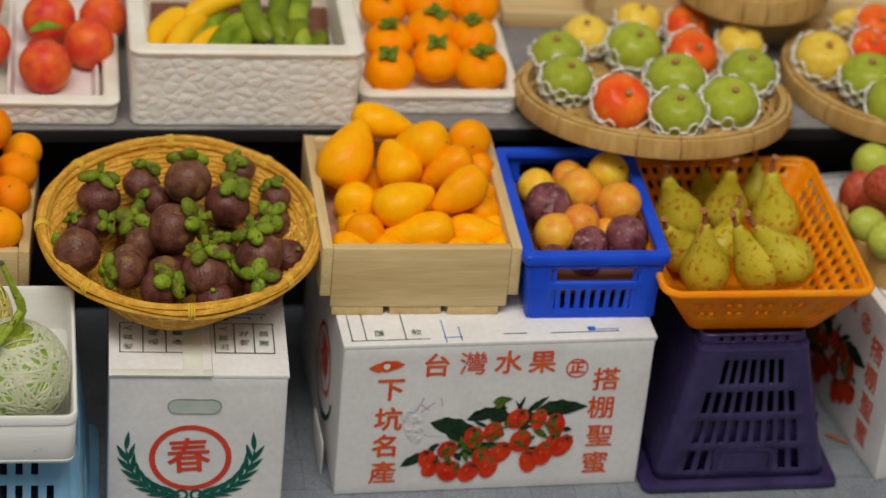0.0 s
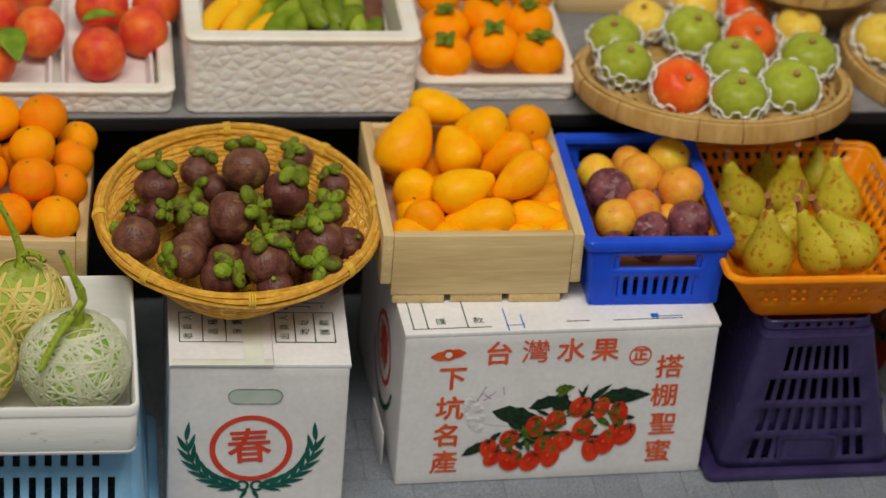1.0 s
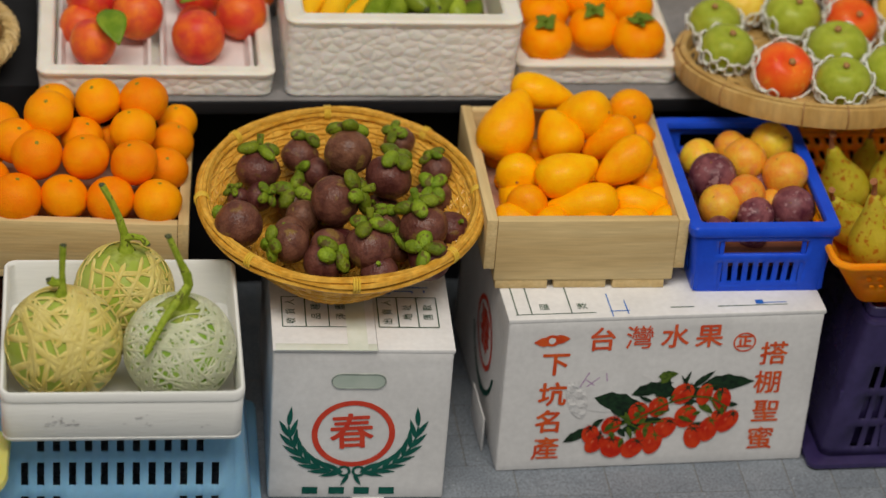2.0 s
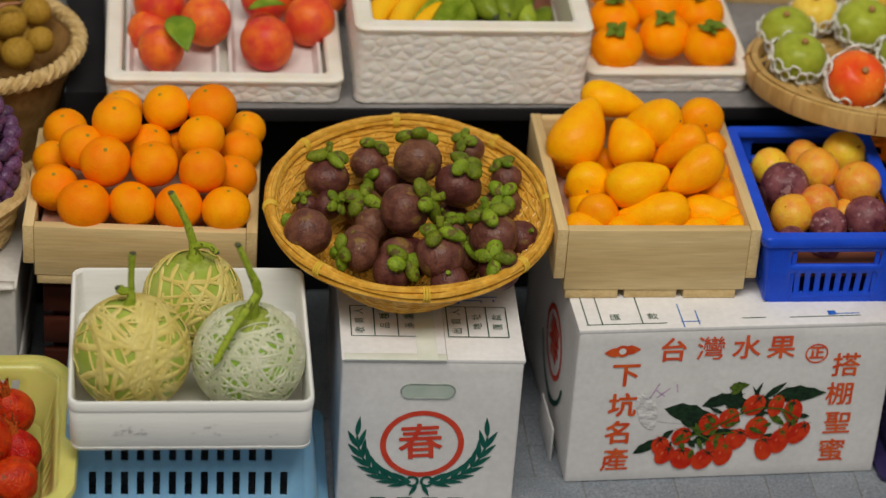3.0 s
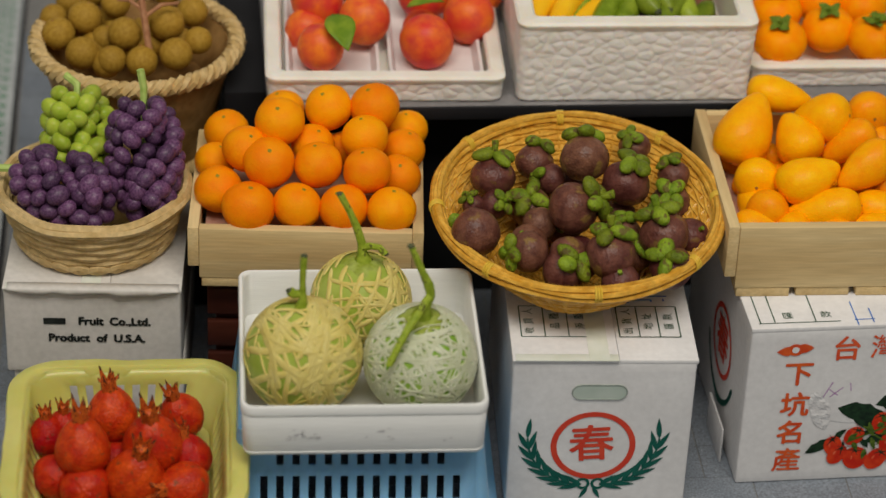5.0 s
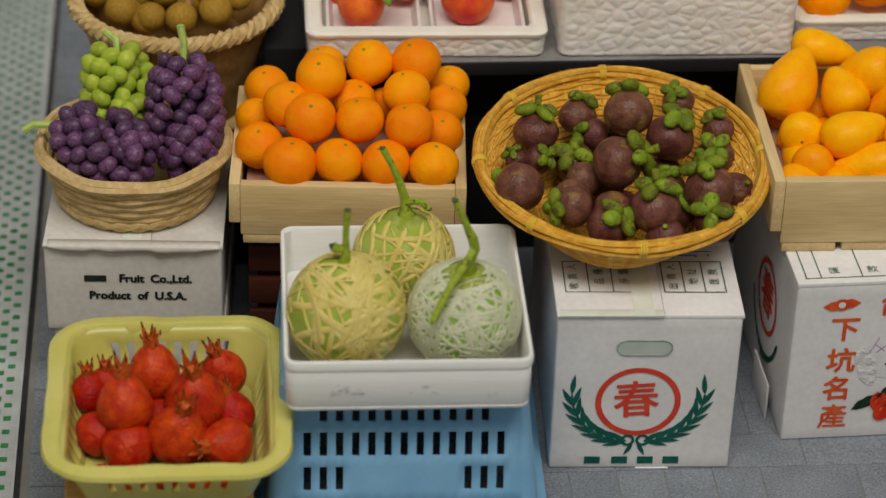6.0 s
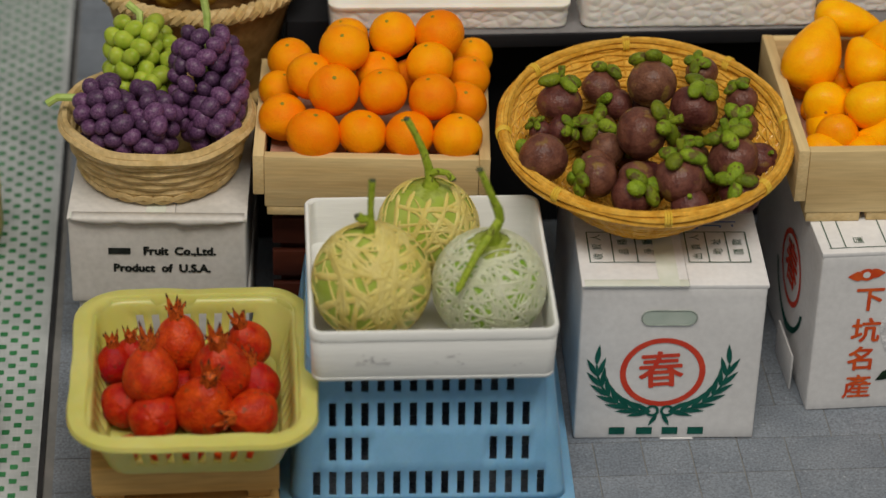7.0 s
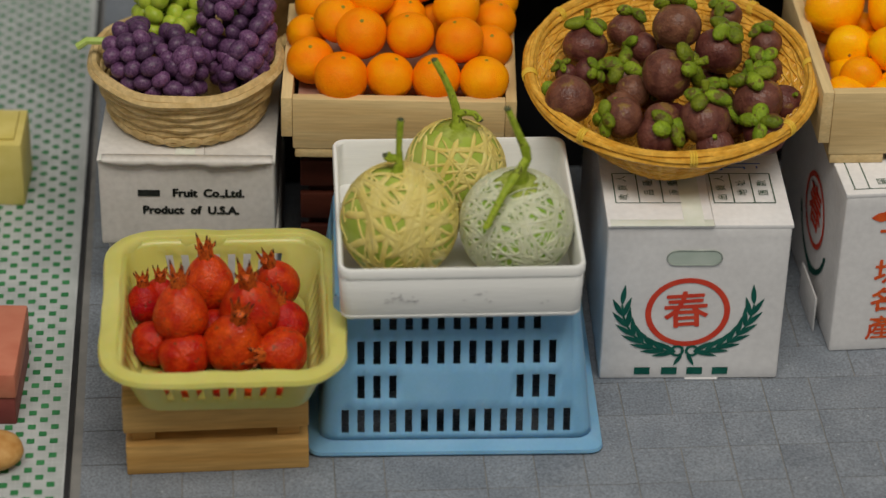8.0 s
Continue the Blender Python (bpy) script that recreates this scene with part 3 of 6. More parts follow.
        obj("printed_leaf", mesh("printed_leaf", leaf_shape(0, 0, math.hypot(u1 - u0, z1 - z0), w * 1.15, math.atan2(z1 - z0, u1 - u0), None, 0.1), 0), "leaf_ink_pale" if pale else "leaf_ink", box, "green printed leaf", on_front(u0 + 0.055, z0, -0.006 - 0.0002 * i))
    for i, (u, z, rx, rz) in enumerate(((2.54, 1.11, 0.097, 0.149), (2.77, 1.02, 0.117, 0.163), (2.26, 1.13, 0.132, 0.149), (1.96, 0.94, 0.124, 0.139), (1.71, 0.86, 0.128, 0.153), (1.38, 0.68, 0.117, 0.13), (2.33, 0.78, 0.14, 0.158), (2.77, 0.71, 0.109, 0.149), (2.89, 0.68, 0.117, 0.167),
                                        (2.65, 0.57, 0.124, 0.177), (2.46, 0.46, 0.117, 0.167), (2.08, 0.61, 0.132, 0.158), (1.83, 0.56, 0.117, 0.139), (1.12, 0.55, 0.109, 0.13), (1.19, 0.41, 0.109, 0.139), (1.94, 0.39, 0.117, 0.163), (1.42, 0.35, 0.148, 0.153), (1.69, 0.32, 0.124, 0.153))):
        red = bmesh.new()
        poly([(1.04 * rx * math.cos(a), 1.06 * rz * math.sin(a) * (1 if a < math.pi else 1.12)) for a in [2 * math.pi * k / 24 for k in range(24)]], red)
        tom = obj("printed_tomato", mesh("printed_tomato", red, 0), "tomato_ink", box, "red printed tomato", on_front(u + 0.055, z, -0.0098 - 0.0004 * i, 20 * math.sin(i * 2.1) - 12))
        spikes = [((0.11 if k % 2 else 0.022) * (1 + 0.3 * math.sin(i + k)), 2 * math.pi * k / 12 + i) for k in range(12)]
        obj("printed_calyx", mesh("printed_calyx", poly([(r_ * math.cos(a), rz * 0.7 + 0.8 * r_ * math.sin(a)) for r_, a in spikes]), 0), "leaf_ink" if i % 3 else "leaf_ink_pale", tom, "", Matrix.Translation((0, 0, 0.0003)))
        g = bmesh.new()
        poly([(-0.04 + 0.012 * math.cos(a), 0.0 + 0.03 * math.sin(a)) for a in [2 * math.pi * k / 10 for k in range(10)]], g)
        obj("printed_gleam", mesh("printed_gleam", g, 0), "gleam_ink", tom, "", Matrix.Translation((0, 0, 0.0002)))
    for k, (p, q) in enumerate((((1.29, 0.59), (1.58, 0.72)), ((1.58, 0.72), (1.85, 0.85)), ((1.85, 0.85), (2.07, 0.99)), ((2.07, 0.99), (2.38, 1.09)), ((2.38, 1.09), (2.62, 1.06)), ((2.62, 1.06), (2.86, 0.89)), ((1.58, 0.72), (1.75, 0.6)), ((2.6, 1.06), (2.75, 0.85)), ((1.7, 0.7), (2.05, 0.72)))):
        d = Vector(q) - Vector(p)
        nn = Vector((-d.y, d.x)).normalized() * 0.012
        vine = poly([tuple(Vector(p) - nn), tuple(Vector(q) - nn), tuple(Vector(q) + nn), tuple(Vector(p) + nn)])
        obj("printed_stem", mesh("printed_stem", vine, 0), "leaf_ink_pale", box, "green printed vine", on_front(0.055, 0, -0.0205 - 0.0002 * k))
    rnd = random.Random(5)
    for k in range(46):
        f = rnd.random()
        u0, z0 = 1.2 + 1.65 * f + rnd.gauss(0, 0.05), 0.58 + 0.5 * math.sin(1.5 * f) - 0.12 * (f > 0.75) + rnd.gauss(0, 0.11)
        obj("printed_leaf", mesh("printed_leaf", leaf_shape(0, 0, rnd.uniform(0.1, 0.24), rnd.uniform(0.02, 0.045), rnd.uniform(0, 6.3)), 0), "leaf_ink_pale" if k % 3 == 0 else "leaf_ink", box, "green printed leaf", on_front(u0 + 0.055, z0, (-0.0096 if k % 3 else -0.0235) - 0.00001 * k))
    # emblem on the short side
    side = Matrix.Translation((-0.006, 1.3, 1.25)) @ pose(0, 0, 0, 90, 0, -90)
    obj("emblem_ring", mesh("emblem_ring", ring(0.43, 0.5), 0), "deep_red", box, "red printed ring", side)
    lettering("春", 0.62, "deep_red", box, side, 0.013, "red printed character")
    lau = bmesh.new()
    for i in range(12):
        for s in (-1, 1):
            a = radians(200 + i * 6)
            leaf_shape(s * 0.75 * math.cos(a), 0.75 * math.sin(a), 0.2, 0.04, math.atan2(-1, s * 0.8), lau)
    obj("laurel", mesh("laurel", lau, 0), "green_ink", box, "dark green printed laurel", side)
    top = Matrix.Translation((0, 0, H + 0.031))
    bars(box, "line_ink", [(0.12, 0.5, 0.014, 0.8), (0.6, 0.1, 1.0, 0.014), (0.3, 0.4, 0.014, 0.6), (0.8, 0.4, 0.014, 0.6), (2.2, 0.16, 0.3, 0.016), (3.1, 0.15, 0.9, 0.014)], top)
    bars(box, "blue_ink", [(1.3, 0.25, 0.014, 0.5), (1.5, 0.2, 0.014, 0.3), (3.2, 0.22, 0.1, 0.09), (3.4, 0.2, 0.3, 0.016), (1.4, 0.12, 0.25, 0.014)], top)
    for ch, u in (("匯", 0.48), ("款", 0.95)):
        lettering(ch, 0.14, "line_ink", box, Matrix.Translation((u, 0.24, H + 0.031)))
    return box


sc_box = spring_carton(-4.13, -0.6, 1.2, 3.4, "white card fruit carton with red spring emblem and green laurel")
tc_box = tomato_carton(-1.25, 0.0, 5.3, "white card carton printed with red tomatoes, under the mango crate", "tomato cartons")
tomato_carton(5.1, 4.4, -77.4, "white card carton with printed tomatoes, turned sideways", "tomato cartons")

part("side_flap", rbox(-0.11, -0.085, 0.45, 1.25, 0.0, 0.5, 0.01), "card", tc_box, "loose side flap")
part("bottom_flap", rbox(1.05, 1.45, -0.012, 0.3, 0.0, 0.014, 0.004), "card", sc_box, "loose bottom flap")
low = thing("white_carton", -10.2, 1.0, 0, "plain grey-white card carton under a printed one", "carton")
part("body", rbox(0.03, 2.12, 0, 2.5, 0.01, 0.85, 0.03), "shaded_card", low)
plain = carton("white_carton", -10.25, 0.95, 0, 2.15, 2.6, 1.23, "plain off-white card carton with two lines of black print", 1.06, "", "shaded_card")
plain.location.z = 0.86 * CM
bars(plain, "black_ink", [(0.0, 0.0, 0.27, 0.09)], on_front(0.61, 0.77))
lettering("Fruit", 0.16, "black_ink", plain, on_front(1.05, 0.77), 0.008, "black printed word")
lettering("Co.,Ltd.", 0.155, "black_ink", plain, on_front(1.53, 0.77), 0.008, "black printed word")
lettering("Product  of  U.S.A.", 0.155, "black_ink", plain, on_front(1.12, 0.52), 0.008, "black printed words")




def crumple(parent, x0, x1, H, drop, seed, material, label):
    """A thin torn strip of paper hanging over the top front edge."""
    bm = bmesh.new()
    n = 40
    rows = []
    for i in range(n + 1):
        f = i / n
        x = x0 + (x1 - x0) * f
        w = noise.noise(Vector((x * 3.1, seed, 0)))
        d = drop * (0.55 + 0.9 * abs(noise.noise(Vector((x * 1.7, seed, 4)))) + 0.25 * noise.noise(Vector((x * 9, seed, 8)))) * min(1.0, 6 * f + 0.15, 6 * (1 - f) + 0.15)
        rows.append([bm.verts.new((x, y, z)) for y, z in ((0.1, H + 0.037), (-0.036, H + 0.037 + 0.008 * w), (-0.05 - 0.012 * w, H + 0.02), (-0.045 - 0.03 * abs(w), H + 0.02 - d))])
    for a, b in zip(rows, rows[1:]):
        for k in range(3):
            bm.faces.new((a[k], a[k + 1], b[k + 1], b[k]))
    ob = part("torn_strip", bm, material, parent, label, 60)
    md = ob.modifiers.new("thickness", "SOLIDIFY")
    md.thickness = 0.008 * CM


crumple(plain, 0.05, 2.13, 1.23, 0.1, 2.0, "shaded_card", "crumpled torn paper edge")


# ---- wooden crates ----


def slat_crate(name, x, y, z, W, D, H, turn, label, group=""):
    """Front bottom corner at x, y, z. Boards on four sides, two bottom runners at front, slatted floor."""
    c = thing(name, x, y, z, label, "crate", turn, group)
    t = 0.135
    part("front_board", rbox(0.003, W - 0.003, 0, t, 0.13, H - 0.01, 0.012), "pale_wood", c)
    part("back_board", rbox(0.003, W - 0.003, D - t, D, 0.13, H - 0.01, 0.012), "pale_wood", c)
    part("side_board", rbox(-t, 0, 0.008, D, 0.29, H, 0.012), "pale_wood_y", c)
    part("side_board", rbox(W, W + t, 0.012, D, 0.29, H - 0.004, 0.012), "pale_wood_y", c)
    n = 3
    w = (W - 0.04) / n
    for k in range(n):
        part("floor_slat", rbox(0.03 + k * w, 0.03 + (k + 1) * w - 0.085, 0.01 + 0.012 * (k % 2), D - 0.02, 0, 0.127, 0.01), "pale_wood_y", c)
    return c


c = slat_crate("mango_crate", -1.41, 0.67, 2.33, 2.25, 2.8, 1.0, 2.8, "pale wooden slatted crate filled with yellow mangoes")
part("pad", rbox(0.05, 2.2, 0.14, 2.62, 0.5, 0.58, 0.02), "liner", c, "pinkish pad under the mangoes")
c = slat_crate("orange_crate", -7.88, 1.1, 2.07, 2.58, 2.34, 0.84, -0.6, "pale wooden slatted crate heaped with oranges")
part("pad", rbox(0.05, 2.53, 0.14, 2.18, 0.5, 0.6, 0.02), "liner", c, "pinkish pad under the oranges")

stand = thing("dark_crate", -7.8, 1.35, 0, "dark red stained wooden crate under the orange crate", "crate")
part("body", rbox(0.1, 2.5, 0.12, 1.9, 0, 1.95, 0.03), "dark_wood", stand)
for k in range(4):
    part("slat", rbox(0, 2.6, 0, 0.1, 0.05 + 0.48 * k, 0.42 + 0.48 * k, 0.02), "dark_wood", stand)
part("top_board", rbox(0, 2.6, 0, 1.95, 1.955, 2.065, 0.02), "dark_wood", stand)

block = thing("wooden_stand", -9.71, -2.55, 0, "amber pine slatted stand under the pomegranate basket", "stand", 4.5)
part("top_board", rbox(0, 2.12, 0, 1.7, 0.62, 1.02, 0.02), "oak", block)
part("bottom_board", rbox(0.02, 2.12, 0.02, 1.7, 0.0, 0.42, 0.02), "oak", block)
for u in (0.1, 1.76):
    part("spacer", rbox(u, u + 0.26, 0.14, 1.56, 0.42, 0.62, 0.01), "oak", block)

# ---- plastic baskets ----


def loft(rings, xs, ys, hole=None, cap=None, fixed=False, arc=4):
    """Rounded rectangles (half x, half y, corner radius, z) joined upwards. xs, ys: cuts of the straight sides, -1 to 1, or in centimetres where fixed.
    hole(side, k, band): cells left open; side 0 front, 1 right, 2 back, 3 left. cap: ring to close."""
    bm = bmesh.new()
    lines = []
    for hx, hy, r, z in rings:
        sx, sy = hx - r, hy - r
        px = [-sx, *xs, sx] if fixed else [c * sx for c in (-1, *xs, 1)]
        py = [-sy, *ys, sy] if fixed else [c * sy for c in (-1, *ys, 1)]
        pts = []

        def corner(cx, cy, a0):
            for i in range(1, arc):
                a = radians(a0 + 90 * i / arc)
                pts.append((cx + r * math.cos(a), cy + r * math.sin(a), z, None))
        for k, u in enumerate(px):
            pts.append((u, -hy, z, (0, k) if k + 1 < len(px) else None))
        corner(sx, -sy, -90)
        for k, v in enumerate(py):
            pts.append((hx, v, z, (1, k) if k + 1 < len(py) else None))
        corner(sx, sy, 0)
        for k, u in enumerate(px):
            pts.append((-u, hy, z, (2, k) if k + 1 < len(px) else None))
        corner(-sx, sy, 90)
        for k, v in enumerate(py):
            pts.append((-hx, -v, z, (3, k) if k + 1 < len(py) else None))
        corner(-sx, -sy, 180)
        lines.append([(bm.verts.new(p[:3]), p[3]) for p in pts])
    for b, (lo, hi) in enumerate(zip(lines, lines[1:])):
        for i in range(len(lo)):
            j = (i + 1) % len(lo)
            tag = lo[i][1]
            if tag and hole and hole(*tag, b):
                continue
            bm.faces.new((lo[i][0], lo[j][0], hi[j][0], hi[i][0]))
    if cap is not None:
        bm.faces.new([v for v, _ in lines[cap]])
    return bm


def shell(name, bm, material, parent, thick, label="", bevel=0.0):
    ob = part(name, bm, material, parent, label, 35)
    md = ob.modifiers.new("thickness", "SOLIDIFY")
    md.thickness, md.offset = thick * CM, 0
    return ob


def even(n, a=-1.0, b=1.0):
    return [a + (b - a) * k / n for k in range(n + 1)]


def slit(n, share=0.5, a=-0.92, b=0.92):
    """Cuts for n slots along a side; slot k lies in cell 2k + 1."""
    w = (b - a) / n
    out = []
    for k in range(n):
        out += [a + w * (k + 0.5 - share / 2), a + w * (k + 0.5 + share / 2)]
    return out


# sky blue basket, upside down, with the melon tray on it
sky = thing("upturned_basket", -5.94, -0.41, 0, "sky blue slotted plastic basket standing upside down", "basket", 1.8)
cols = []
for k in range(15):
    cols += [(k - 7) * 0.185 - 0.043, (k - 7) * 0.185 + 0.043]


def sky_hole(side, k, band):
    if k % 2 == 0 or band not in (3, 5, 7, 9):
        return False
    if side in (1, 3):
        return band in (3, 5, 9) and k < 14
    i = (k - 1) // 2
    return {3: True, 5: i in (1, 2, 3, 11, 12, 13), 7: 1 <= i <= 13, 9: 2 <= i <= 12}[band]


zs = [0.0, 0.09, 0.16, 0.24, 0.53, 0.66, 0.95, 1.08, 1.37, 1.5, 1.75, 1.87, 1.89]
rr = []
for i, z in enumerate(zs):
    f = max(0.0, (z - 0.16) / 1.78)
    if i < 2:
        rr.append((1.71, 1.65, 0.14, z))
    else:
        rr.append((1.58 - 0.2 * f - (0.05 if i == 12 else 0), 1.57 - 0.42 * f - (0.05 if i == 12 else 0), 0.16, z))
part("base_rim", loft([(1.55, 1.54, 0.12, 0.02), (1.7, 1.7, 0.14, 0.0), (1.73, 1.73, 0.15, 0.04), (1.72, 1.72, 0.15, 0.08), (1.66, 1.65, 0.14, 0.11), (1.58, 1.57, 0.14, 0.16)], [], []), "sky_plastic", sky, "flared sky blue edge")
shell("shell", loft(rr[2:], cols, [c * 0.9 for c in cols[2:-2]], lambda s_, k, b: sky_hole(s_, k, b + 2), 10, True), "sky_plastic", sky, 0.045)

# white melon tray
tray = thing("melon_tray", -5.93, -0.64, 1.9, "square white plastic tray holding three netted melons", "tray", 2.6)
part("tray_body", loft([(1.345, 1.345, 0.1, 0.0), (1.365, 1.365, 0.12, 0.025), (1.37, 1.37, 0.13, 0.05), (1.363, 1.363, 0.13, 0.06), (1.37, 1.37, 0.13, 0.075), (1.385, 1.385, 0.14, 0.55), (1.378, 1.378, 0.14, 0.565), (1.395, 1.395, 0.15, 0.58),
                        (1.4, 1.4, 0.15, 0.67), (1.385, 1.385, 0.14, 0.695), (1.355, 1.355, 0.12, 0.695), (1.335, 1.335, 0.11, 0.67), (1.32, 1.32, 0.11, 0.1), (1.29, 1.29, 0.1, 0.08)], [], [], None, 13, False, 6), "tray", tray)
part("base_plate", loft([(1.3, 1.29, 0.1, 0.0), (1.345, 1.345, 0.1, 0.001)], [], [], None, 0), "tray", tray)
speck = random.Random(4)
for k in range(26):
    u, z = (speck.gauss(-0.72, 0.12), speck.gauss(0.3, 0.045)) if k < 18 else (speck.choice((0.1, 0.93, 0.3)) + speck.gauss(0, 0.05), speck.uniform(0.2, 0.4))
    w = speck.uniform(0.008, 0.022)
    sp = bmesh.new()
    poly([(w * math.cos(a) * 1.6, w * 0.6 * math.sin(a) * (1 + 0.3 * math.cos(2 * a + k))) for a in [2 * math.pi * j / 8 for j in range(8)]], sp)
    obj("scuff", mesh("scuff", sp, 0), "scuff", tray, "faint grey scuff", on_front(u, z, -1.385))

# royal blue crate with plums
blue = thing("plum_crate", 1.85, 2.05, 2.33, "royal blue slotted plastic crate holding plums", "crate", 3.2)


def blue_hole(side, k, band):
    if side in (0, 2):
        return (band == 7 and 3 <= k <= 19) or (band == 4 and k % 2 == 1 and 2 < k < 20)
    return (band == 7 and 2 <= k <= 16) or (band == 4 and k % 2 == 1)


bz = [0, 0.06, 0.1, 0.12, 0.14, 0.43, 0.5, 0.55, 0.75, 0.84]
shell("shell", loft([(0.81 + 0.085 * z, 1.27 + 0.03 * z, 0.07, z) for z in bz], slit(11, 0.5), slit(9, 0.55), blue_hole, 0), "blue_plastic", blue, 0.05)
part("rim", loft([(0.89, 1.31, 0.08, 0.82), (0.945, 1.35, 0.1, 0.83), (0.955, 1.36, 0.11, 0.85), (0.955, 1.36, 0.11, 0.94), (0.935, 1.34, 0.1, 0.965), (0.8, 1.21, 0.06, 0.965), (0.785, 1.2, 0.06, 0.94), (0.785, 1.2, 0.06, 0.88), (0.82, 1.26, 0.07, 0.82)], [], []), "blue_plastic", blue, "rounded blue rim")
for u in (-0.8, -0.52, 0.52, 0.8):
    part("rib", rbox(u - 0.03, u + 0.03, -1.3, -1.26, 0.02, 0.82, 0.01), "blue_plastic", blue)
for z in (0.08, 0.5):
    part("rib", rbox(-0.52, 0.52, -1.3, -1.265, z - 0.02, z + 0.02, 0.01), "blue_plastic", blue)
part("pad", rbox(-0.74, 0.74, -1.2, 1.2, 0.3, 0.5, 0.02), "liner_red", blue, "dark pad under the plums")

# orange basket with pears
ob_ = thing("pear_basket", 4.02, 2.05, 2.2, "translucent orange slotted plastic basket holding pears", "basket", 3.7)


def grid_hole(side, k, band):
    return k % 2 == 1 and band in (1, 3, 5, 7) and (side != 0 or (band in (3, 5) and (k // 2) % 3 != 2))


oz = [0, 0.1, 0.2, 0.28, 0.38, 0.46, 0.56, 0.64, 0.72, 0.78]
shell("shell", loft([(0.86 + 0.6 * z, 1.22 + 0.5 * z, 0.14, z) for z in oz], slit(14, 0.5), slit(12, 0.55), grid_hole, 0), "orange_plastic", ob_, 0.045)
part("rim", loft([(1.3, 1.59, 0.18, 0.75), (1.37, 1.66, 0.22, 0.745), (1.395, 1.69, 0.24, 0.76), (1.4, 1.695, 0.24, 0.79), (1.38, 1.675, 0.23, 0.825), (1.33, 1.62, 0.2, 0.825), (1.31, 1.6, 0.18, 0.8)], [], []), "orange_plastic", ob_, "rounded orange rim")

# dark violet basket, upside down
vio = thing("upturned_basket", 4.0, 1.66, 0, "dark violet slotted plastic basket standing upside down", "basket", 4.5)


def vio_hole(side, k, band):
    # only the front is slotted, so no light enters and its slots stay dark
    if side:
        return False
    if band == 3:
        return k % 2 == 1 and (k < 6 or k > 12)
    if band == 9:
        return k % 2 == 1 and 2 < k < 16
    return k % 2 == 1 and band in (5, 7)


vz = [0, 0.08, 0.14, 0.26, 0.56, 0.66, 1.0, 1.1, 1.42, 1.52, 1.88, 2.02, 2.04]
vr = [((1.3, 1.42, 0.1, z) if i < 2 else (1.13 - 0.41 * (z - 0.14) / 1.9, 1.3 - 0.22 * (z - 0.14) / 1.9, 0.12, z)) for i, z in enumerate(vz)]
part("base_rim", loft([(1.1, 1.27, 0.1, 0.02), (1.3, 1.42, 0.12, 0.0), (1.33, 1.45, 0.13, 0.04), (1.32, 1.44, 0.12, 0.09), (1.22, 1.36, 0.12, 0.13), (1.12, 1.29, 0.12, 0.145)], [], []), "purple_plastic", vio, "flared violet edge")
shell("shell", loft(vr[2:], slit(9, 0.6, -0.84, 0.84), slit(9, 0.5, -0.8, 0.8), lambda s_, k, b: vio_hole(s_, k, b + 2), 10), "purple_plastic", vio, 0.05)
part("shoulder", loft([(0.74, 1.1, 0.12, 1.99), (0.755, 1.115, 0.13, 2.01), (0.745, 1.105, 0.13, 2.04), (0.71, 1.07, 0.12, 2.052), (0.66, 1.02, 0.1, 2.05)], [], []), "purple_plastic", vio, "rounded violet shoulder")
shell("foot_ring", loft([(0.7, 0.98, 0.1, 2.052), (0.695, 0.975, 0.1, 2.08), (0.685, 0.965, 0.1, 2.16), (0.68, 0.96, 0.1, 2.19)], slit(7, 0.4, -0.86, 0.86), slit(7, 0.4), lambda s_, k, b: b == 1 and k % 2 == 1), "purple_plastic", vio, 0.045, "raised violet foot ring with slots")

# an added sheet darkens the two lower slot rows; raised label panel between them
part("inner_wall", rbox(-0.98, 0.98, -1.16, -1.12, 0.2, 1.05, 0.01), "purple_plastic", vio, "added violet sheet that keeps the lower slots dark")
lab = part("label_panel", loft([(0.4, 0.17, 0.05, 0.0), (0.4, 0.17, 0.05, 0.035), (0.36, 0.13, 0.04, 0.035), (0.36, 0.13, 0.04, 0.01)], [], [], None, 3), "purple_plastic", vio, "raised violet label panel")
lab.matrix_basis = pose(0, -1.275 * CM, 0.41 * CM, 83, 0, 0)

# lime basket with pomegranates
lime = thing("pomegranate_basket", -8.6, -1.45, 1.02, "lime green plastic basket piled with pomegranates", "basket", 3.0)


def lime_hole(side, k, band):
    return k % 2 == 1 and band == 4


lz = [0, 0.04, 0.08, 0.12, 0.17, 0.48, 0.57, 0.66]
shell("shell", loft([(0.97 + 0.33 * z, 1.1 + 0.38 * z, 0.26 + 0.12 * z, z) for z in lz], slit(8, 0.48), slit(9, 0.48), lime_hole, 0, False, 6), "lime_plastic", lime, 0.05)
lr = loft([(1.19, 1.35, 0.34, 0.62), (1.3, 1.44, 0.52, 0.6), (1.38, 1.52, 0.6, 0.575), (1.41, 1.55, 0.63, 0.61), (1.39, 1.53, 0.61, 0.67), (1.3, 1.44, 0.52, 0.7), (1.21, 1.36, 0.36, 0.7), (1.165, 1.325, 0.34, 0.66), (1.15, 1.3, 0.33, 0.58)],
                 even(22)[1:-1], even(24)[1:-1], None, None, False, 8)
for v in lr.verts:
    v.co += 0.018 * noise.noise_vector(v.co * 2.6) + Vector((0, 0, 0.016 * noise.noise(v.co * 7) * (v.co.z < 0.6)))
part("rim", lr, "lime_plastic", lime, "broad curled lime rim")

# ---- foam boxes ----


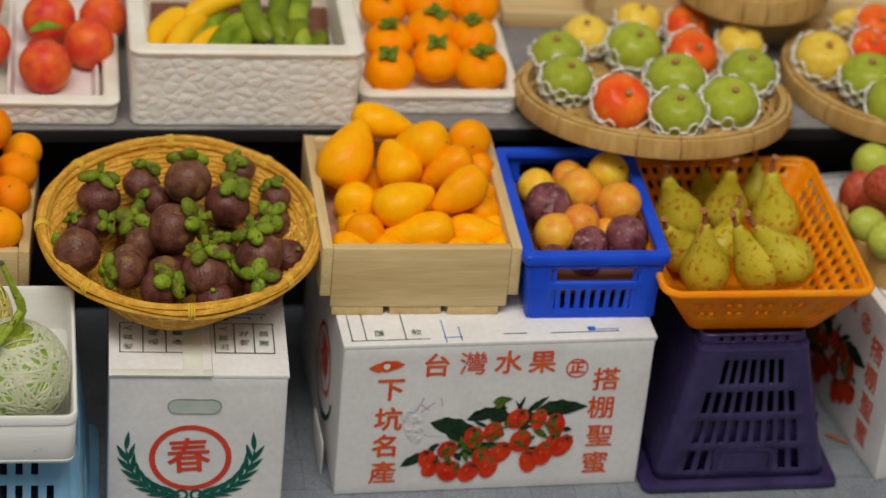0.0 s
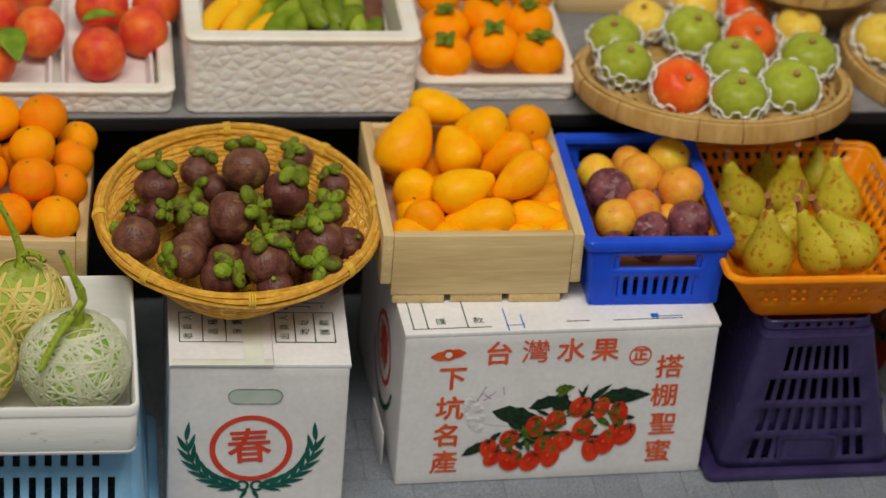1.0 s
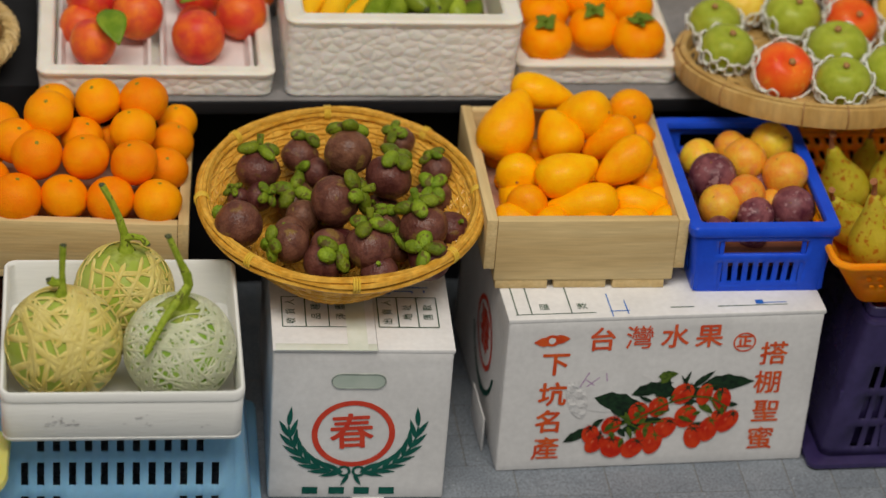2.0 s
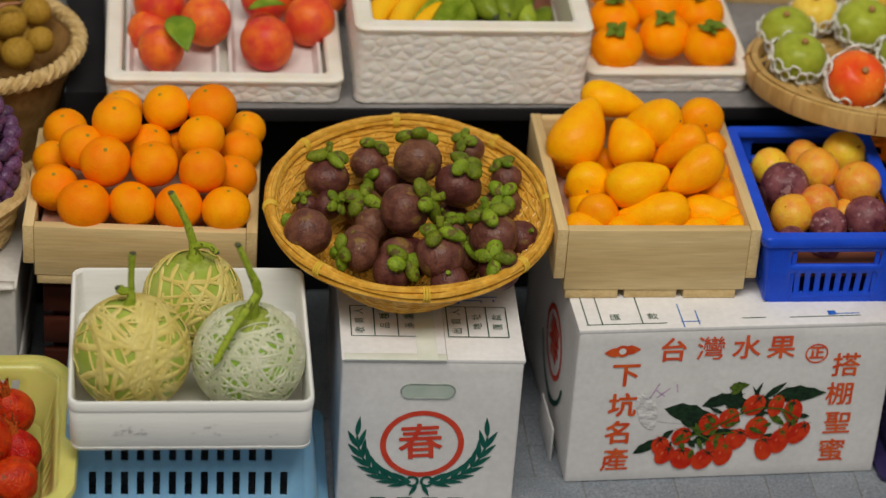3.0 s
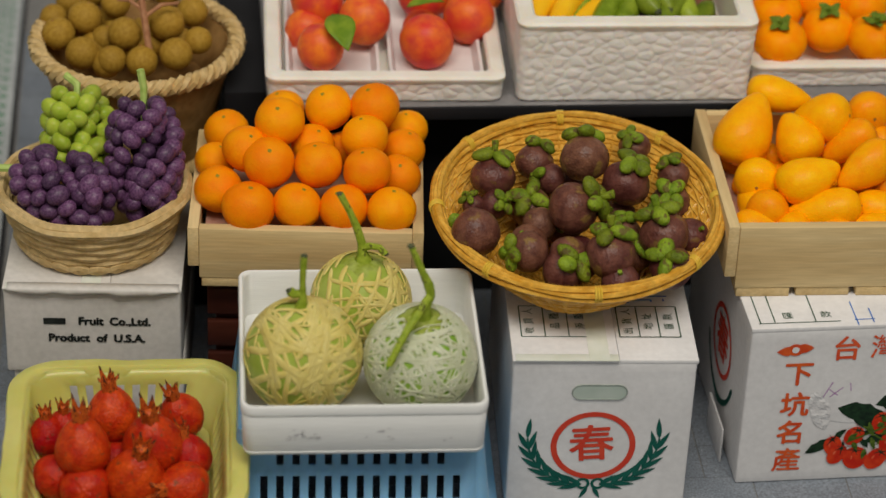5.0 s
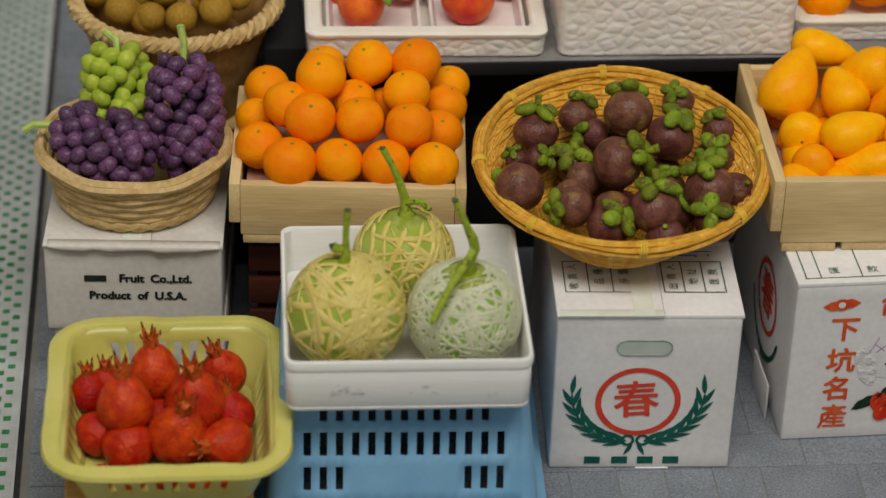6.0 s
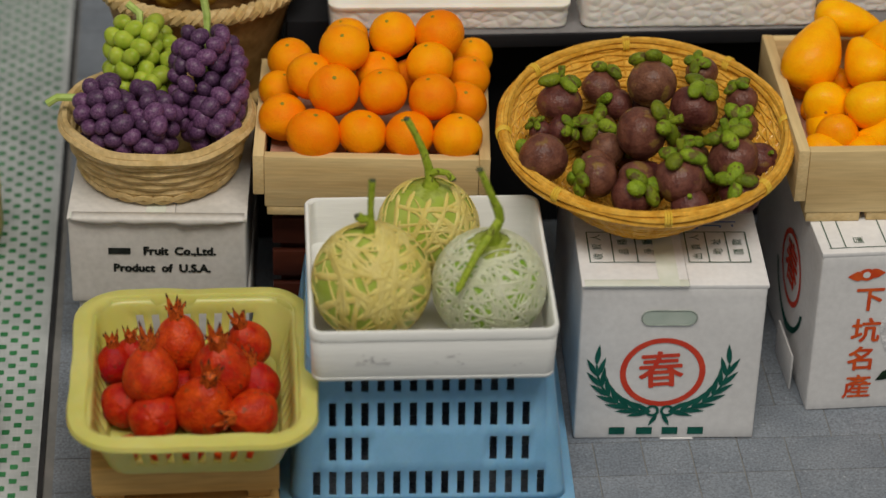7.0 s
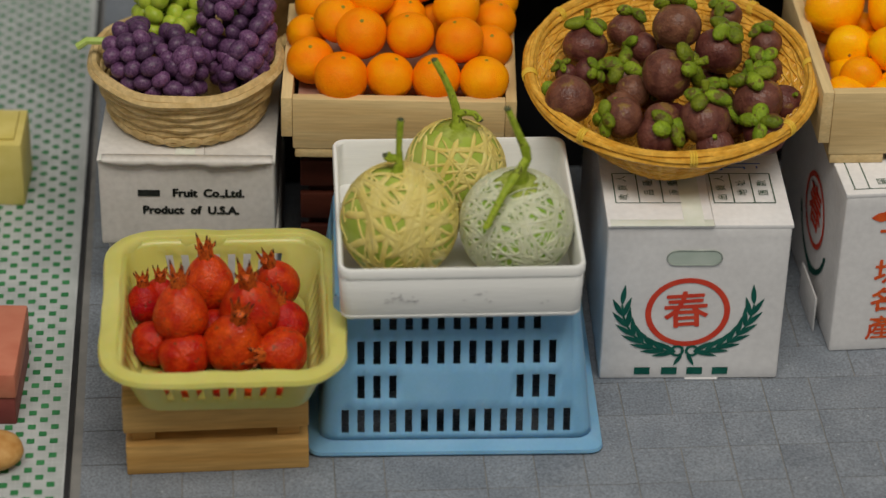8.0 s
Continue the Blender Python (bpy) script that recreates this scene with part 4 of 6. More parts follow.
def foam_box(name, x0, x1, y0, y1, z0, z1, wall, floor, label, category, turn, material="foam"):
    w, d = x1 - x0, y1 - y0
    t = thing(name, (x0 + x1) / 2, (y0 + y1) / 2, z0, label, category, turn)
    h = z1 - z0
    bm = loft([(w / 2 - 0.06, d / 2 - 0.06, 0.12, 0)] + [(w / 2 - 0.02 * (1 - f), d / 2 - 0.02 * (1 - f), 0.15, 0.03 + (h - 0.11) * f) for f in even(max(8, int(h * 48)), 0, 1)], even(int(w * 48))[1:-1], even(20)[1:-1], None, 0, False, 6)
    for v in bm.verts:
        if 0.02 < v.co.z < h - 0.1:
            f1, f2 = noise.voronoi(Vector((v.co.x * 0.85, v.co.y, v.co.z * 1.15)) * 6.6 + Vector((x0 * 7, 3, 1)))[0][:2]
            out = Vector((0, -1, 0)) if v.co.y < -d / 2 + 0.08 else Vector((math.copysign(1, v.co.x), 0, 0))
            v.co += out * (0.015 * min(1.0, (f2 - f1) * 2.6) ** 0.6 + 0.012 * noise.noise(v.co * 2.3) - 0.018)
    part("wall", bm, material, t, "", 80)
    part("rim", loft([(w / 2, d / 2, 0.15, h - 0.085), (w / 2 + 0.012, d / 2 + 0.012, 0.16, h - 0.07), (w / 2 + 0.012, d / 2 + 0.012, 0.16, h - 0.03), (w / 2 - 0.02, d / 2 - 0.02, 0.14, h), (w / 2 - wall + 0.03, d / 2 - wall + 0.03, 0.1, h),
                      (w / 2 - wall, d / 2 - wall, 0.09, h - 0.03), (w / 2 - wall - 0.02, d / 2 - wall - 0.02, 0.09, floor), ], [], [], None, 6, False, 5), "foam_rim", t, "smooth foam rim and lining")
    return t


foam_box("foam_box", -4.04, -0.99, 3.64, 6.34, 3.3, 4.45, 0.23, 0.5, "deep white foam box holding bananas", "box", 2.8)
nt = foam_box("foam_tray", -7.2, -4.17, 3.5, 6.75, 3.3, 3.68, 0.2, 0.1, "shallow white foam tray holding nectarines", "tray", 2.2)
for u in (-0.66, 0.66):
    part("insert", loft([(0.5, 1.3, 0.1, 0.14), (0.56, 1.38, 0.12, 0.3), (0.6, 1.42, 0.12, 0.3), (0.6, 1.42, 0.12, 0.27)], [], [], None, 0), "foam_tray", nt, "white moulded insert").location.x = u * CM
foam_box("foam_tray", -1.0, 1.19, 4.12, 7.3, 3.3, 3.64, 0.17, 0.1, "shallow white foam tray holding persimmons", "tray", 3.4)

# ---- woven baskets ----


def weave(radius_at, z0, z1, rows, stakes, r, amp, bm=None, flat=1.0):
    """Rows of strands that pass in front of and behind the stakes."""
    bm = bm or bmesh.new()
    n = stakes * 4
    for i in range(rows):
        f = (i + 0.5) / rows
        z, R = z0 + (z1 - z0) * f, radius_at(f)
        pts = []
        for k in range(n):
            a = 2 * math.pi * k / n
            rr_ = R + amp * math.sin(stakes / 2 * a + math.pi * i)
            pts.append((rr_ * math.cos(a), rr_ * math.sin(a), z + 0.006 * math.sin(3 * a + i)))
        tube(pts, r, 5, True, bm, flat)
    return bm


def hoop(R, z, r, n=72, tilt=0.0, wave=0.0, waves=5, ph=0.0, bm=None, flat=1.0):
    pts = [((R + wave * math.cos(waves * a + ph)) * math.cos(a), (R + wave * math.cos(waves * a + ph)) * math.sin(a), z + wave * math.sin(waves * a + ph)) for a in [2 * math.pi * k / n for k in range(n)]]
    return tube(pts, r, 6, True, bm, flat)


bk = thing("mangosteen_basket", -3.4, 0.68, 2.275, "round honey bamboo basket filled with mangosteens", "basket")
BH = 0.86  # height of the weave over the base
prof = lambda f: 0.2 + 1.5 * f ** 0.72


def bowl(a, f, off=0.0, up=0.0):
    """A point of the bowl: its rim is wider, lies further back than the base and leans forward."""
    r = prof(f) + off
    return (r * math.cos(a) + 0.1 * f, r * math.sin(a) + 0.72 * f ** 1.1, 0.02 + BH * f + up + 0.105 * f * r * math.sin(a))


def bowl_hoop(f, off, up, r, n=90, wave=0.0, waves=6, ph=0.0, flat=1.0, bm=None):
    return tube([bowl(a, f, off + wave * math.cos(waves * a + ph), up + wave * math.sin(waves * a + ph)) for a in [2 * math.pi * k / n for k in range(n)]], r, 6, True, bm, flat)


wv = bmesh.new()
for i in range(30):
    f = (i + 0.5) / 30
    tube([bowl(2 * math.pi * k / 176, f, 0.016 * math.sin(22 * 2 * math.pi * k / 176 + math.pi * i), 0.006 * math.sin(6 * math.pi * k / 176 + i)) for k in range(176)], 0.022, 5, True, wv, 1.0)
tagged(part("weave", wv, "bamboo", bk, "fine woven bamboo strips"), "", "", "", "stuff")
for k in range(44):
    a = 2 * math.pi * k / 44
    part("stake", tube([bowl(a + 0.1 * f, f) for f in even(8, 0, 1)], 0.014, 4), "bamboo", bk)
ln = bmesh.new()
walls = [[ln.verts.new(bowl(2 * math.pi * k / 64, f, off)) for k in range(64)] for f, off in [(f, 0.024) for f in even(10, 0, 1)] + [(f, 0.01) for f in even(10, 1, 0)]]
for lo, hi in zip(walls, walls[1:]):
    for k in range(64):
        ln.faces.new((lo[k], lo[(k + 1) % 64], hi[(k + 1) % 64], hi[k]))
part("lining", ln, "bamboo", bk, "thin bamboo layer")
part("base", lathe([(0.0, 0.0), (0.2, 0.0), (0.23, 0.03), (0.1, 0.05), (0.0, 0.05)], 28), "bamboo", bk)
for off, up, w, ph in ((0.02, 0.0, 0.01, 0), (0.06, 0.04, 0.012, 2), (0.0, 0.08, 0.012, 4), (0.06, -0.03, 0.008, 1), (-0.03, 0.03, 0.008, 3), (0.03, 0.075, 0.012, 5)):
    part("rim_strand", bowl_hoop(1.0, off, up, 0.038, 90, w, 6, ph, 0.9), "bamboo", bk)
for k in range(8):
    a = 2 * math.pi * (k + 0.1) / 8
    tie = bmesh.new()
    for s in (-0.018, 0.0, 0.018):
        tube([bowl(a + s, 1.0, 0.02 + 0.085 * math.cos(b), 0.03 + 0.084 * math.sin(b)) for b in [2 * math.pi * i / 12 for i in range(12)]], 0.015, 5, True, tie)
    part("tie", tie, "bamboo_tie", bk, "yellow bamboo tie")

gb = thing("grape_basket", -9.22, 2.15, 2.115, "round pale rattan basket holding grape bunches", "basket")
gprof = lambda f: 0.92 + 0.2 * f
part("weave", weave(gprof, 0.14, 0.72, 5, 26, 0.074, 0.01), "rattan", gb, "thick woven rattan")
sc = bmesh.new()
for ph in (0, 1):
    pts = []
    for k in range(104):
        a = 2 * math.pi * k / 104
        pts.append(((0.95 + 0.03 * math.cos(13 * a + ph * math.pi)) * math.cos(a), (0.95 + 0.03 * math.cos(13 * a + ph * math.pi)) * math.sin(a), 0.1 + 0.05 * math.cos(13 * a + ph * math.pi)))
    tube(pts, 0.05, 6, True, sc)
part("foot_braid", sc, "rattan", gb, "scalloped rattan foot")
for R, z in ((1.13, 0.78), (1.17, 0.73), (1.11, 0.71)):
    part("rim_strand", hoop(R, z, 0.055, 72, 0, 0.012, 7, z * 9), "rattan", gb)
part("base", lathe([(0.0, 0.04), (0.94, 0.04), (0.94, 0.09), (0.0, 0.09)], 36), "rattan", gb)

lb = thing("longan_basket", -8.84, 4.62, 1.9, "tall brown wicker basket with braided rim, full of longans", "basket")
part("body", lathe([(0.82, 0.02), (0.88, 0.05), (1.26, 1.55), (1.24, 1.58)], 60), "cone", lb, "plain brown basket wall")
part("lining", lathe([(0.0, 0.02), (0.8, 0.02), (1.22, 1.55), (1.18, 1.55), (0.9, 1.0), (0.0, 1.0)], 40), "cone", lb)
for ph in (0, 2.1, 4.2):
    part("rim_strand", hoop(1.29, 1.62, 0.06, 120, 0, 0.065, 22, ph), "rattan", lb, "twisted pale rim strand")
for ph in (0, 2.1, 4.2):
    part("foot_strand", hoop(0.92, 0.08, 0.05, 100, 0, 0.045, 18, ph), "rattan", lb, "twisted pale foot strand")
ls = thing("black_stand", -8.84, 4.7, 0, "black block standing behind the white carton", "stand")
part("block", rbox(-1.1, 1.1, -1.0, 1.5, 0, 1.89, 0.03), "black", ls)


def sieve(x, y, z, R, H, label, group="bamboo sieves", tilt=0):
    t = thing("bamboo_sieve", x, y, z, label, "basket", 0, group, tilt)
    part("outer_band", lathe([(R - 0.05, 0.03), (R, 0.02), (R + 0.02, H * 0.5), (R, H), (R - 0.05, H + 0.01), (R - 0.06, H * 0.5), (R - 0.05, 0.03)], 72), "sieve", t, "broad bamboo rim band")
    part("inner_band", lathe([(R - 0.16, 0.1), (R - 0.07, 0.1), (R - 0.065, H + 0.03), (R - 0.1, H + 0.045), (R - 0.15, H + 0.03), (R - 0.16, 0.1)], 72), "sieve", t, "inner bamboo band")
    tagged(part("woven_floor", weave(lambda f: (R - 0.12) * (0.04 + 0.96 * f), 0.03, 0.1, 26, 36, 0.035, 0.02, None, 0.6), "sieve", t, "woven bamboo floor"), "", "", "", "stuff")
    for k in range(13):
        a = 2 * math.pi * (k + 0.2 * math.sin(k * 2.3)) / 13
        tie = bmesh.new()
        c_, s_ = math.cos(a), math.sin(a)
        tube([((R - 0.07 + 0.105 * math.cos(b)) * c_, (R - 0.07 + 0.105 * math.cos(b)) * s_, H / 2 + 0.02 + (H / 2 + 0.015) * math.sin(b)) for b in [2 * math.pi * i / 14 for i in range(14)]], 0.014, 4, True, tie)
        part("tie", tie, "sieve_tie", t, "brown cane tie")
    return t


sieve(3.08, 4.2, 3.485, 1.87, 0.27, "flat round bamboo sieve of netted apples", tilt=-8)
sieve(6.9, 5.35, 3.3, 1.78, 0.3, "flat round bamboo sieve of yellow apples")
tier = thing("display_step", 4.75, 6.5, 3.3, "plain wooden upper step behind the bamboo sieves", "shelf")
part("block", rbox(-2.2, 3.2, 0, 3.0, 0, 0.75, 0.02), "pale_wood", tier)
sieve(4.78, 6.7, 4.05, 1.1, 0.38, "small bamboo sieve on the upper step")
sieve(6.75, 2.6, 2.32, 1.3, 0.5, "bamboo basket of wax apples on a carton")
ot = thing("wooden_tray", 1.28, 6.75, 3.3, "pale wooden tray behind the persimmons", "tray")
part("front_board", rbox(0, 1.7, 0, 0.12, 0, 0.26, 0.02), "pale_wood", ot)
part("back_board", rbox(0, 1.7, 1.9, 2.02, 0, 0.26, 0.02), "pale_wood", ot)
part("side_board", rbox(0, 0.12, 0.123, 1.897, 0, 0.25, 0.02), "pale_wood_y", ot)
part("tray_floor", rbox(0.123, 1.69, 0.123, 1.897, 0.0, 0.08, 0.01), "oak", ot)
for u in (-0.2, 1.38):
    part("side_board", rbox(u, u + 0.12, 0.12, 1.6, 0, 0.4, 0.02), "pale_wood_y", ot)
part("floor_board", rbox(-0.08, 1.38, 0.12, 1.6, 0.02, 0.1, 0.01), "pale_wood", ot)

# ---- fruit ----
UP = Vector((0, 0, 1))


def ball(n=28, rows=16, squash=1.0, dimple=0.0, wob=0.0, neck=None, seed=0):
    """A fruit body of radius 1 round its z axis. dimple: depth of the hollow at the top."""
    prof = []
    for i in range(rows + 1):
        a = math.pi * i / rows
        r, z = math.sin(a), -math.cos(a) * squash
        if dimple:
            z -= dimple * math.exp(-(r / 0.32) ** 2) * (1 if z > 0 else -0.5)
        prof.append((r if 0 < i < rows else 0.0, z))
    w = (lambda a, z: wob * noise.noise(Vector((math.cos(a) * 1.3 + seed, math.sin(a) * 1.3, z * 1.3)))) if wob else None
    return lathe(prof, n, None, w)


def star(n, r, width, z=0.0, droop=0.15, bm=None, thick=0.0):
    bm = bm or bmesh.new()
    for k in range(n):
        a = 2 * math.pi * k / n + 0.3
        d, s = Vector((math.cos(a), math.sin(a), 0)), Vector((-math.sin(a), math.cos(a), 0))
        pts = [Vector((0, 0, z + thick)), d * r * 0.5 + s * width + UP * (z - droop * 0.3 + thick), d * r + UP * (z - droop), d * r * 0.5 - s * width + UP * (z - droop * 0.3 + thick)]
        bm.faces.new([bm.verts.new(p) for p in pts])
    return bm


def fruit(name, label, category, group, parts, place):
    """parts: (name, mesh, material). One fruit of unit size at a pose."""
    t = new(name)
    tagged(t, label, category, group)
    t.matrix_basis = place
    for pn, me, mt in parts:
        o = obj(pn, me, mt, t)
        o.matrix_basis = Matrix.Identity(4)
    return t


def spin():
    return random.uniform(0, 360)


# oranges
random.seed(5)
ORANGES = [
    (-7.29, 1.45, 3.0, 0.318), (-6.7, 1.5, 3.0, 0.284), (-6.14, 1.47, 3.0, 0.291), (-5.56, 1.44, 3.0, 0.291), (-7.67, 1.83, 3.02, 0.286),
    (-7.06, 1.93, 3.35, 0.306), (-6.46, 1.93, 3.33, 0.286), (-5.86, 1.82, 3.33, 0.285), (-5.47, 2.14, 3.05, 0.268), (-7.34, 2.17, 3.4, 0.28),
    (-7.74, 2.43, 3.05, 0.24), (-6.53, 2.45, 3.3, 0.261), (-5.89, 2.4, 3.45, 0.282), (-5.4, 2.71, 3.1, 0.264), (-6.94, 2.41, 3.65, 0.294),
    (-6.35, 2.86, 3.6, 0.284), (-5.77, 2.86, 3.62, 0.298), (-5.34, 3.12, 3.15, 0.245), (-7.62, 2.99, 3.15, 0.272), (-6.92, 3.1, 3.4, 0.265),
    (-6.15, 2.71, 3.1, 0.21),
]
o_body = [mesh("body", ball(32, 20, 0.93, 0.05, 0.05, None, s), 60) for s in range(3)]
o_cal = mesh("calyx", star(5, 0.13, 0.04, 0.895, 0.03, lathe([(0.0, 0.92), (0.045, 0.91), (0.04, 0.86)], 8)), 0)
for i, (x, y, z, r) in enumerate(ORANGES):
    d = Vector((random.uniform(-0.35, 0.35), random.uniform(-0.55, 0.1), 1))
    fruit("orange", "ripe orange with a small green calyx in the crate", "orange", "oranges in the crate", [("body", o_body[i % 3], "orange"), ("calyx", o_cal, "calyx")], facing(x, y, z, d, spin(), r * 1.05))

# mangoes
MANGOES = [
    (-0.67, 3.16, 3.72, 0.213, 0.98, -0.13, -0.18, 1.87), (-1.13, 2.61, 3.55, 0.316, 0.43, 0.59, 0.68, 1.44), (-0.52, 2.48, 3.5, 0.281, -0.42, 0.73, 0.54, 1.15),
    (-0.21, 2.7, 3.65, 0.282, -0.83, 0.39, -0.4, 1.3), (0.46, 3.12, 3.55, 0.265, -0.11, 0.98, -0.16, 1.11), (0.12, 2.42, 3.48, 0.232, -0.81, -0.13, -0.57, 1.52),
    (0.63, 2.86, 3.2, 0.214, 0.63, 0.49, -0.61, 1.17), (0.24, 1.81, 3.5, 0.236, -0.78, -0.41, -0.47, 1.65),
]
FRONT_MANGOES = [
    (-0.46, 1.7, 3.4, 0.263, 0.94, 0.22, 0.28, 1.47), (-1.03, 2.02, 3.2, 0.265, 0.19, 0.97, -0.13, 1.11), (-0.94, 1.5, 3.05, 0.249, 0.39, 0.86, -0.33, 1.22),
    (-0.31, 1.4, 3.1, 0.242, -0.96, 0.07, -0.28, 1.89), (0.51, 1.54, 3.06, 0.216, 0.99, -0.09, -0.12, 1.81), (0.62, 1.95, 3.12, 0.203, 0.89, 0.26, -0.38, 1.34),
    (0.64, 2.34, 3.15, 0.17, 0.78, 0.46, -0.43, 1.25), (-0.79, 2.74, 3.05, 0.196, 0.43, 0.86, -0.26, 1.09), (0.2, 1.91, 3.05, 0.175, 0.76, 0.37, -0.54, 1.2),
]

UNDER_MANGOES = [(-1.1 + 0.46 * a, 1.25 + 0.5 * b, 2.98, 0.2, math.cos(a + 2 * b), math.sin(a + 2 * b), 0.1, 1.4) for a in range(5) for b in range(4)]


def mango_body(k):
    prof = []
    for i in range(19):
        a = math.pi * i / 18
        s = -math.cos(a)
        prof.append((0.0 if i in (0, 18) else math.sin(a) ** 0.8 * (1.0 - 0.33 * s - 0.1 * s * s), s * k))
    bm = lathe(prof, 28)
    for v in bm.verts:
        v.co.x += 0.1 * (v.co.z / k) ** 2
        v.co.y *= 0.94
    return mesh("body", bm, 60)


for i, (x, y, z, r, dx, dy, dz, k) in enumerate(MANGOES + FRONT_MANGOES + UNDER_MANGOES):
    fruit("mango", "ripe golden yellow mango lying in the crate", "mango", "mangoes in the crate",
          [("body", mango_body(k), "mango"), ("stem_scar", mesh("stem_scar", lathe([(0.0, -k * 1.012), (0.07, -k * 1.0), (0.09, -k * 0.97)], 10), 0), "navel")], facing(x, y, z, (dx, dy, dz), 40 * (i % 4), r * 1.07))

# plums
PLUMS = [
    (1.37, 2.66, 3.1, 0.224), (1.83, 2.94, 3.1, 0.203), (2.34, 2.89, 3.2, 0.257), (1.89, 2.31, 3.3, 0.257), (1.44, 2.05, 3.2, 0.273),
    (2.36, 2.01, 3.28, 0.265), (1.84, 1.76, 3.12, 0.228), (1.5, 1.65, 3.02, 0.245), (1.94, 1.49, 2.98, 0.218), (2.21, 1.76, 3.0, 0.176),
    (2.43, 1.59, 3.04, 0.255), (2.09, 2.09, 3.05, 0.177), (1.45, 1.25, 2.9, 0.17), (1.85, 1.15, 2.88, 0.17),
]
p_body = mesh("body", ball(28, 16, 0.97, 0.06, 0.04), 60)
p_dark = p_body.copy()
p_dot = mesh("stem_dot", lathe([(0.0, 0.95), (0.03, 0.94), (0.04, 0.9)], 8), 0)
p_stem = mesh("stem", tube([(0, 0, 0.88), (0.03, 0, 1.1)], [0.06, 0.04], 6), 0)
for i, (x, y, z, r) in enumerate(PLUMS):
    dark = i in (4, 8, 10, 11, 12, 13)
    fruit("plum", "dark purple plum in the blue crate" if dark else "yellow and red blushed plum in the blue crate", "plum", "plums in the blue crate",
          [("body", p_dark if dark else p_body, "plum_dark" if dark else "plum"), ("stem", p_stem, "stalk") if i == 2 else ("stem_dot", p_dot, "navel")], facing(x, y, z, (random.uniform(-0.6, 0.6), random.uniform(-0.8, 0.2), 0.8), spin(), r * 1.12))

# mangosteens: a dark rind, four thick sepals and a stout stalk
MANGOSTEENS = [
    (-4.32, 1.76, 3.3, 0.266, 0.05, 0.3, 0.95), (-3.8, 2.14, 3.3, 0.231, 0.3, 0.4, 0.9), (-3.6, 1.91, 3.2, 0.186, -0.95, -0.1, 0.25), (-3.22, 1.83, 3.55, 0.295, 0, 0.75, 0.65),
    (-4.56, 0.67, 3.2, 0.281, -0.3, 0.8, -0.5), (-4.31, 1.37, 3.15, 0.176, 0.55, -0.55, 0.62), (-4.57, 1.36, 3.15, 0.132, -0.5, -0.1, 0.85), (-3.95, 0.35, 3.15, 0.243, -0.9, -0.35, 0.15),
    (-3.78, 1.03, 3.1, 0.2, 0, 0.8, -0.6),
]
FRONT_MANGOSTEENS = [
    (-3.4, 0.92, 3.4, 0.307, 0.85, -0.1, 0.5), (-3.48, 0.32, 3.12, 0.233, -0.25, -0.85, -0.45), (-2.99, 0.22, 3.2, 0.293, -0.05, 0.12, 1), (-2.71, 1.59, 3.35, 0.287, 0.3, 0.15, 0.93),
    (-2.32, 0.65, 3.22, 0.296, -0.3, 0.2, 0.93), (-2.09, 1.96, 3.25, 0.194, -0.35, 0.3, 0.88), (-2.77, 0.88, 3.1, 0.189, 0, 0.3, 0.95), (-2.54, 2.46, 3.35, 0.196, -0.4, -0.2, 0.9),
]
UNDER_MANGOSTEENS = [(-3.05 + 0.5 * math.cos(a) * k + 0.1 * (k > 1), 1.1 + 0.55 * math.sin(a) * k, 2.78 + 0.1 * k, 0.24 + 0.02 * math.sin(5 * a), 0.5 * math.cos(3 * a), -0.45, 0.8)
                     for k, n in ((1, 4), (2, 9)) for a in [2 * math.pi * j / n + k for j in range(n)]]
m_body = [mesh("body", ball(30, 18, 0.92, 0.03, 0.07, None, s), 60) for s in range(3)]


def sepal_mesh(k, v, big=1.0):
    """A thick oval pad lying on the rind, a little askew."""
    rnd = random.Random(10 * v + k)
    a = math.pi / 2 * k + rnd.uniform(-0.25, 0.25)
    bm = ball(14, 9, 0.8, 0.0, 0.12, None, v + k)
    bmesh.ops.transform(bm, matrix=pose(0, 0, 0, 0, 0, math.degrees(a)) @ Matrix.Translation((0.43 * big + rnd.uniform(-0.04, 0.05), 0, 0.99 + rnd.uniform(-0.03, 0.06))) @ pose(0, 0, 0, rnd.uniform(-15, 15), rnd.uniform(2, 26), rnd.uniform(-20, 20))
                        @ Matrix.Diagonal((0.46 * big * rnd.uniform(0.85, 1.15), 0.31 * big * rnd.uniform(0.85, 1.15), 0.3 * big, 1)), verts=bm.verts)
    return mesh("sepal", bm, 60)


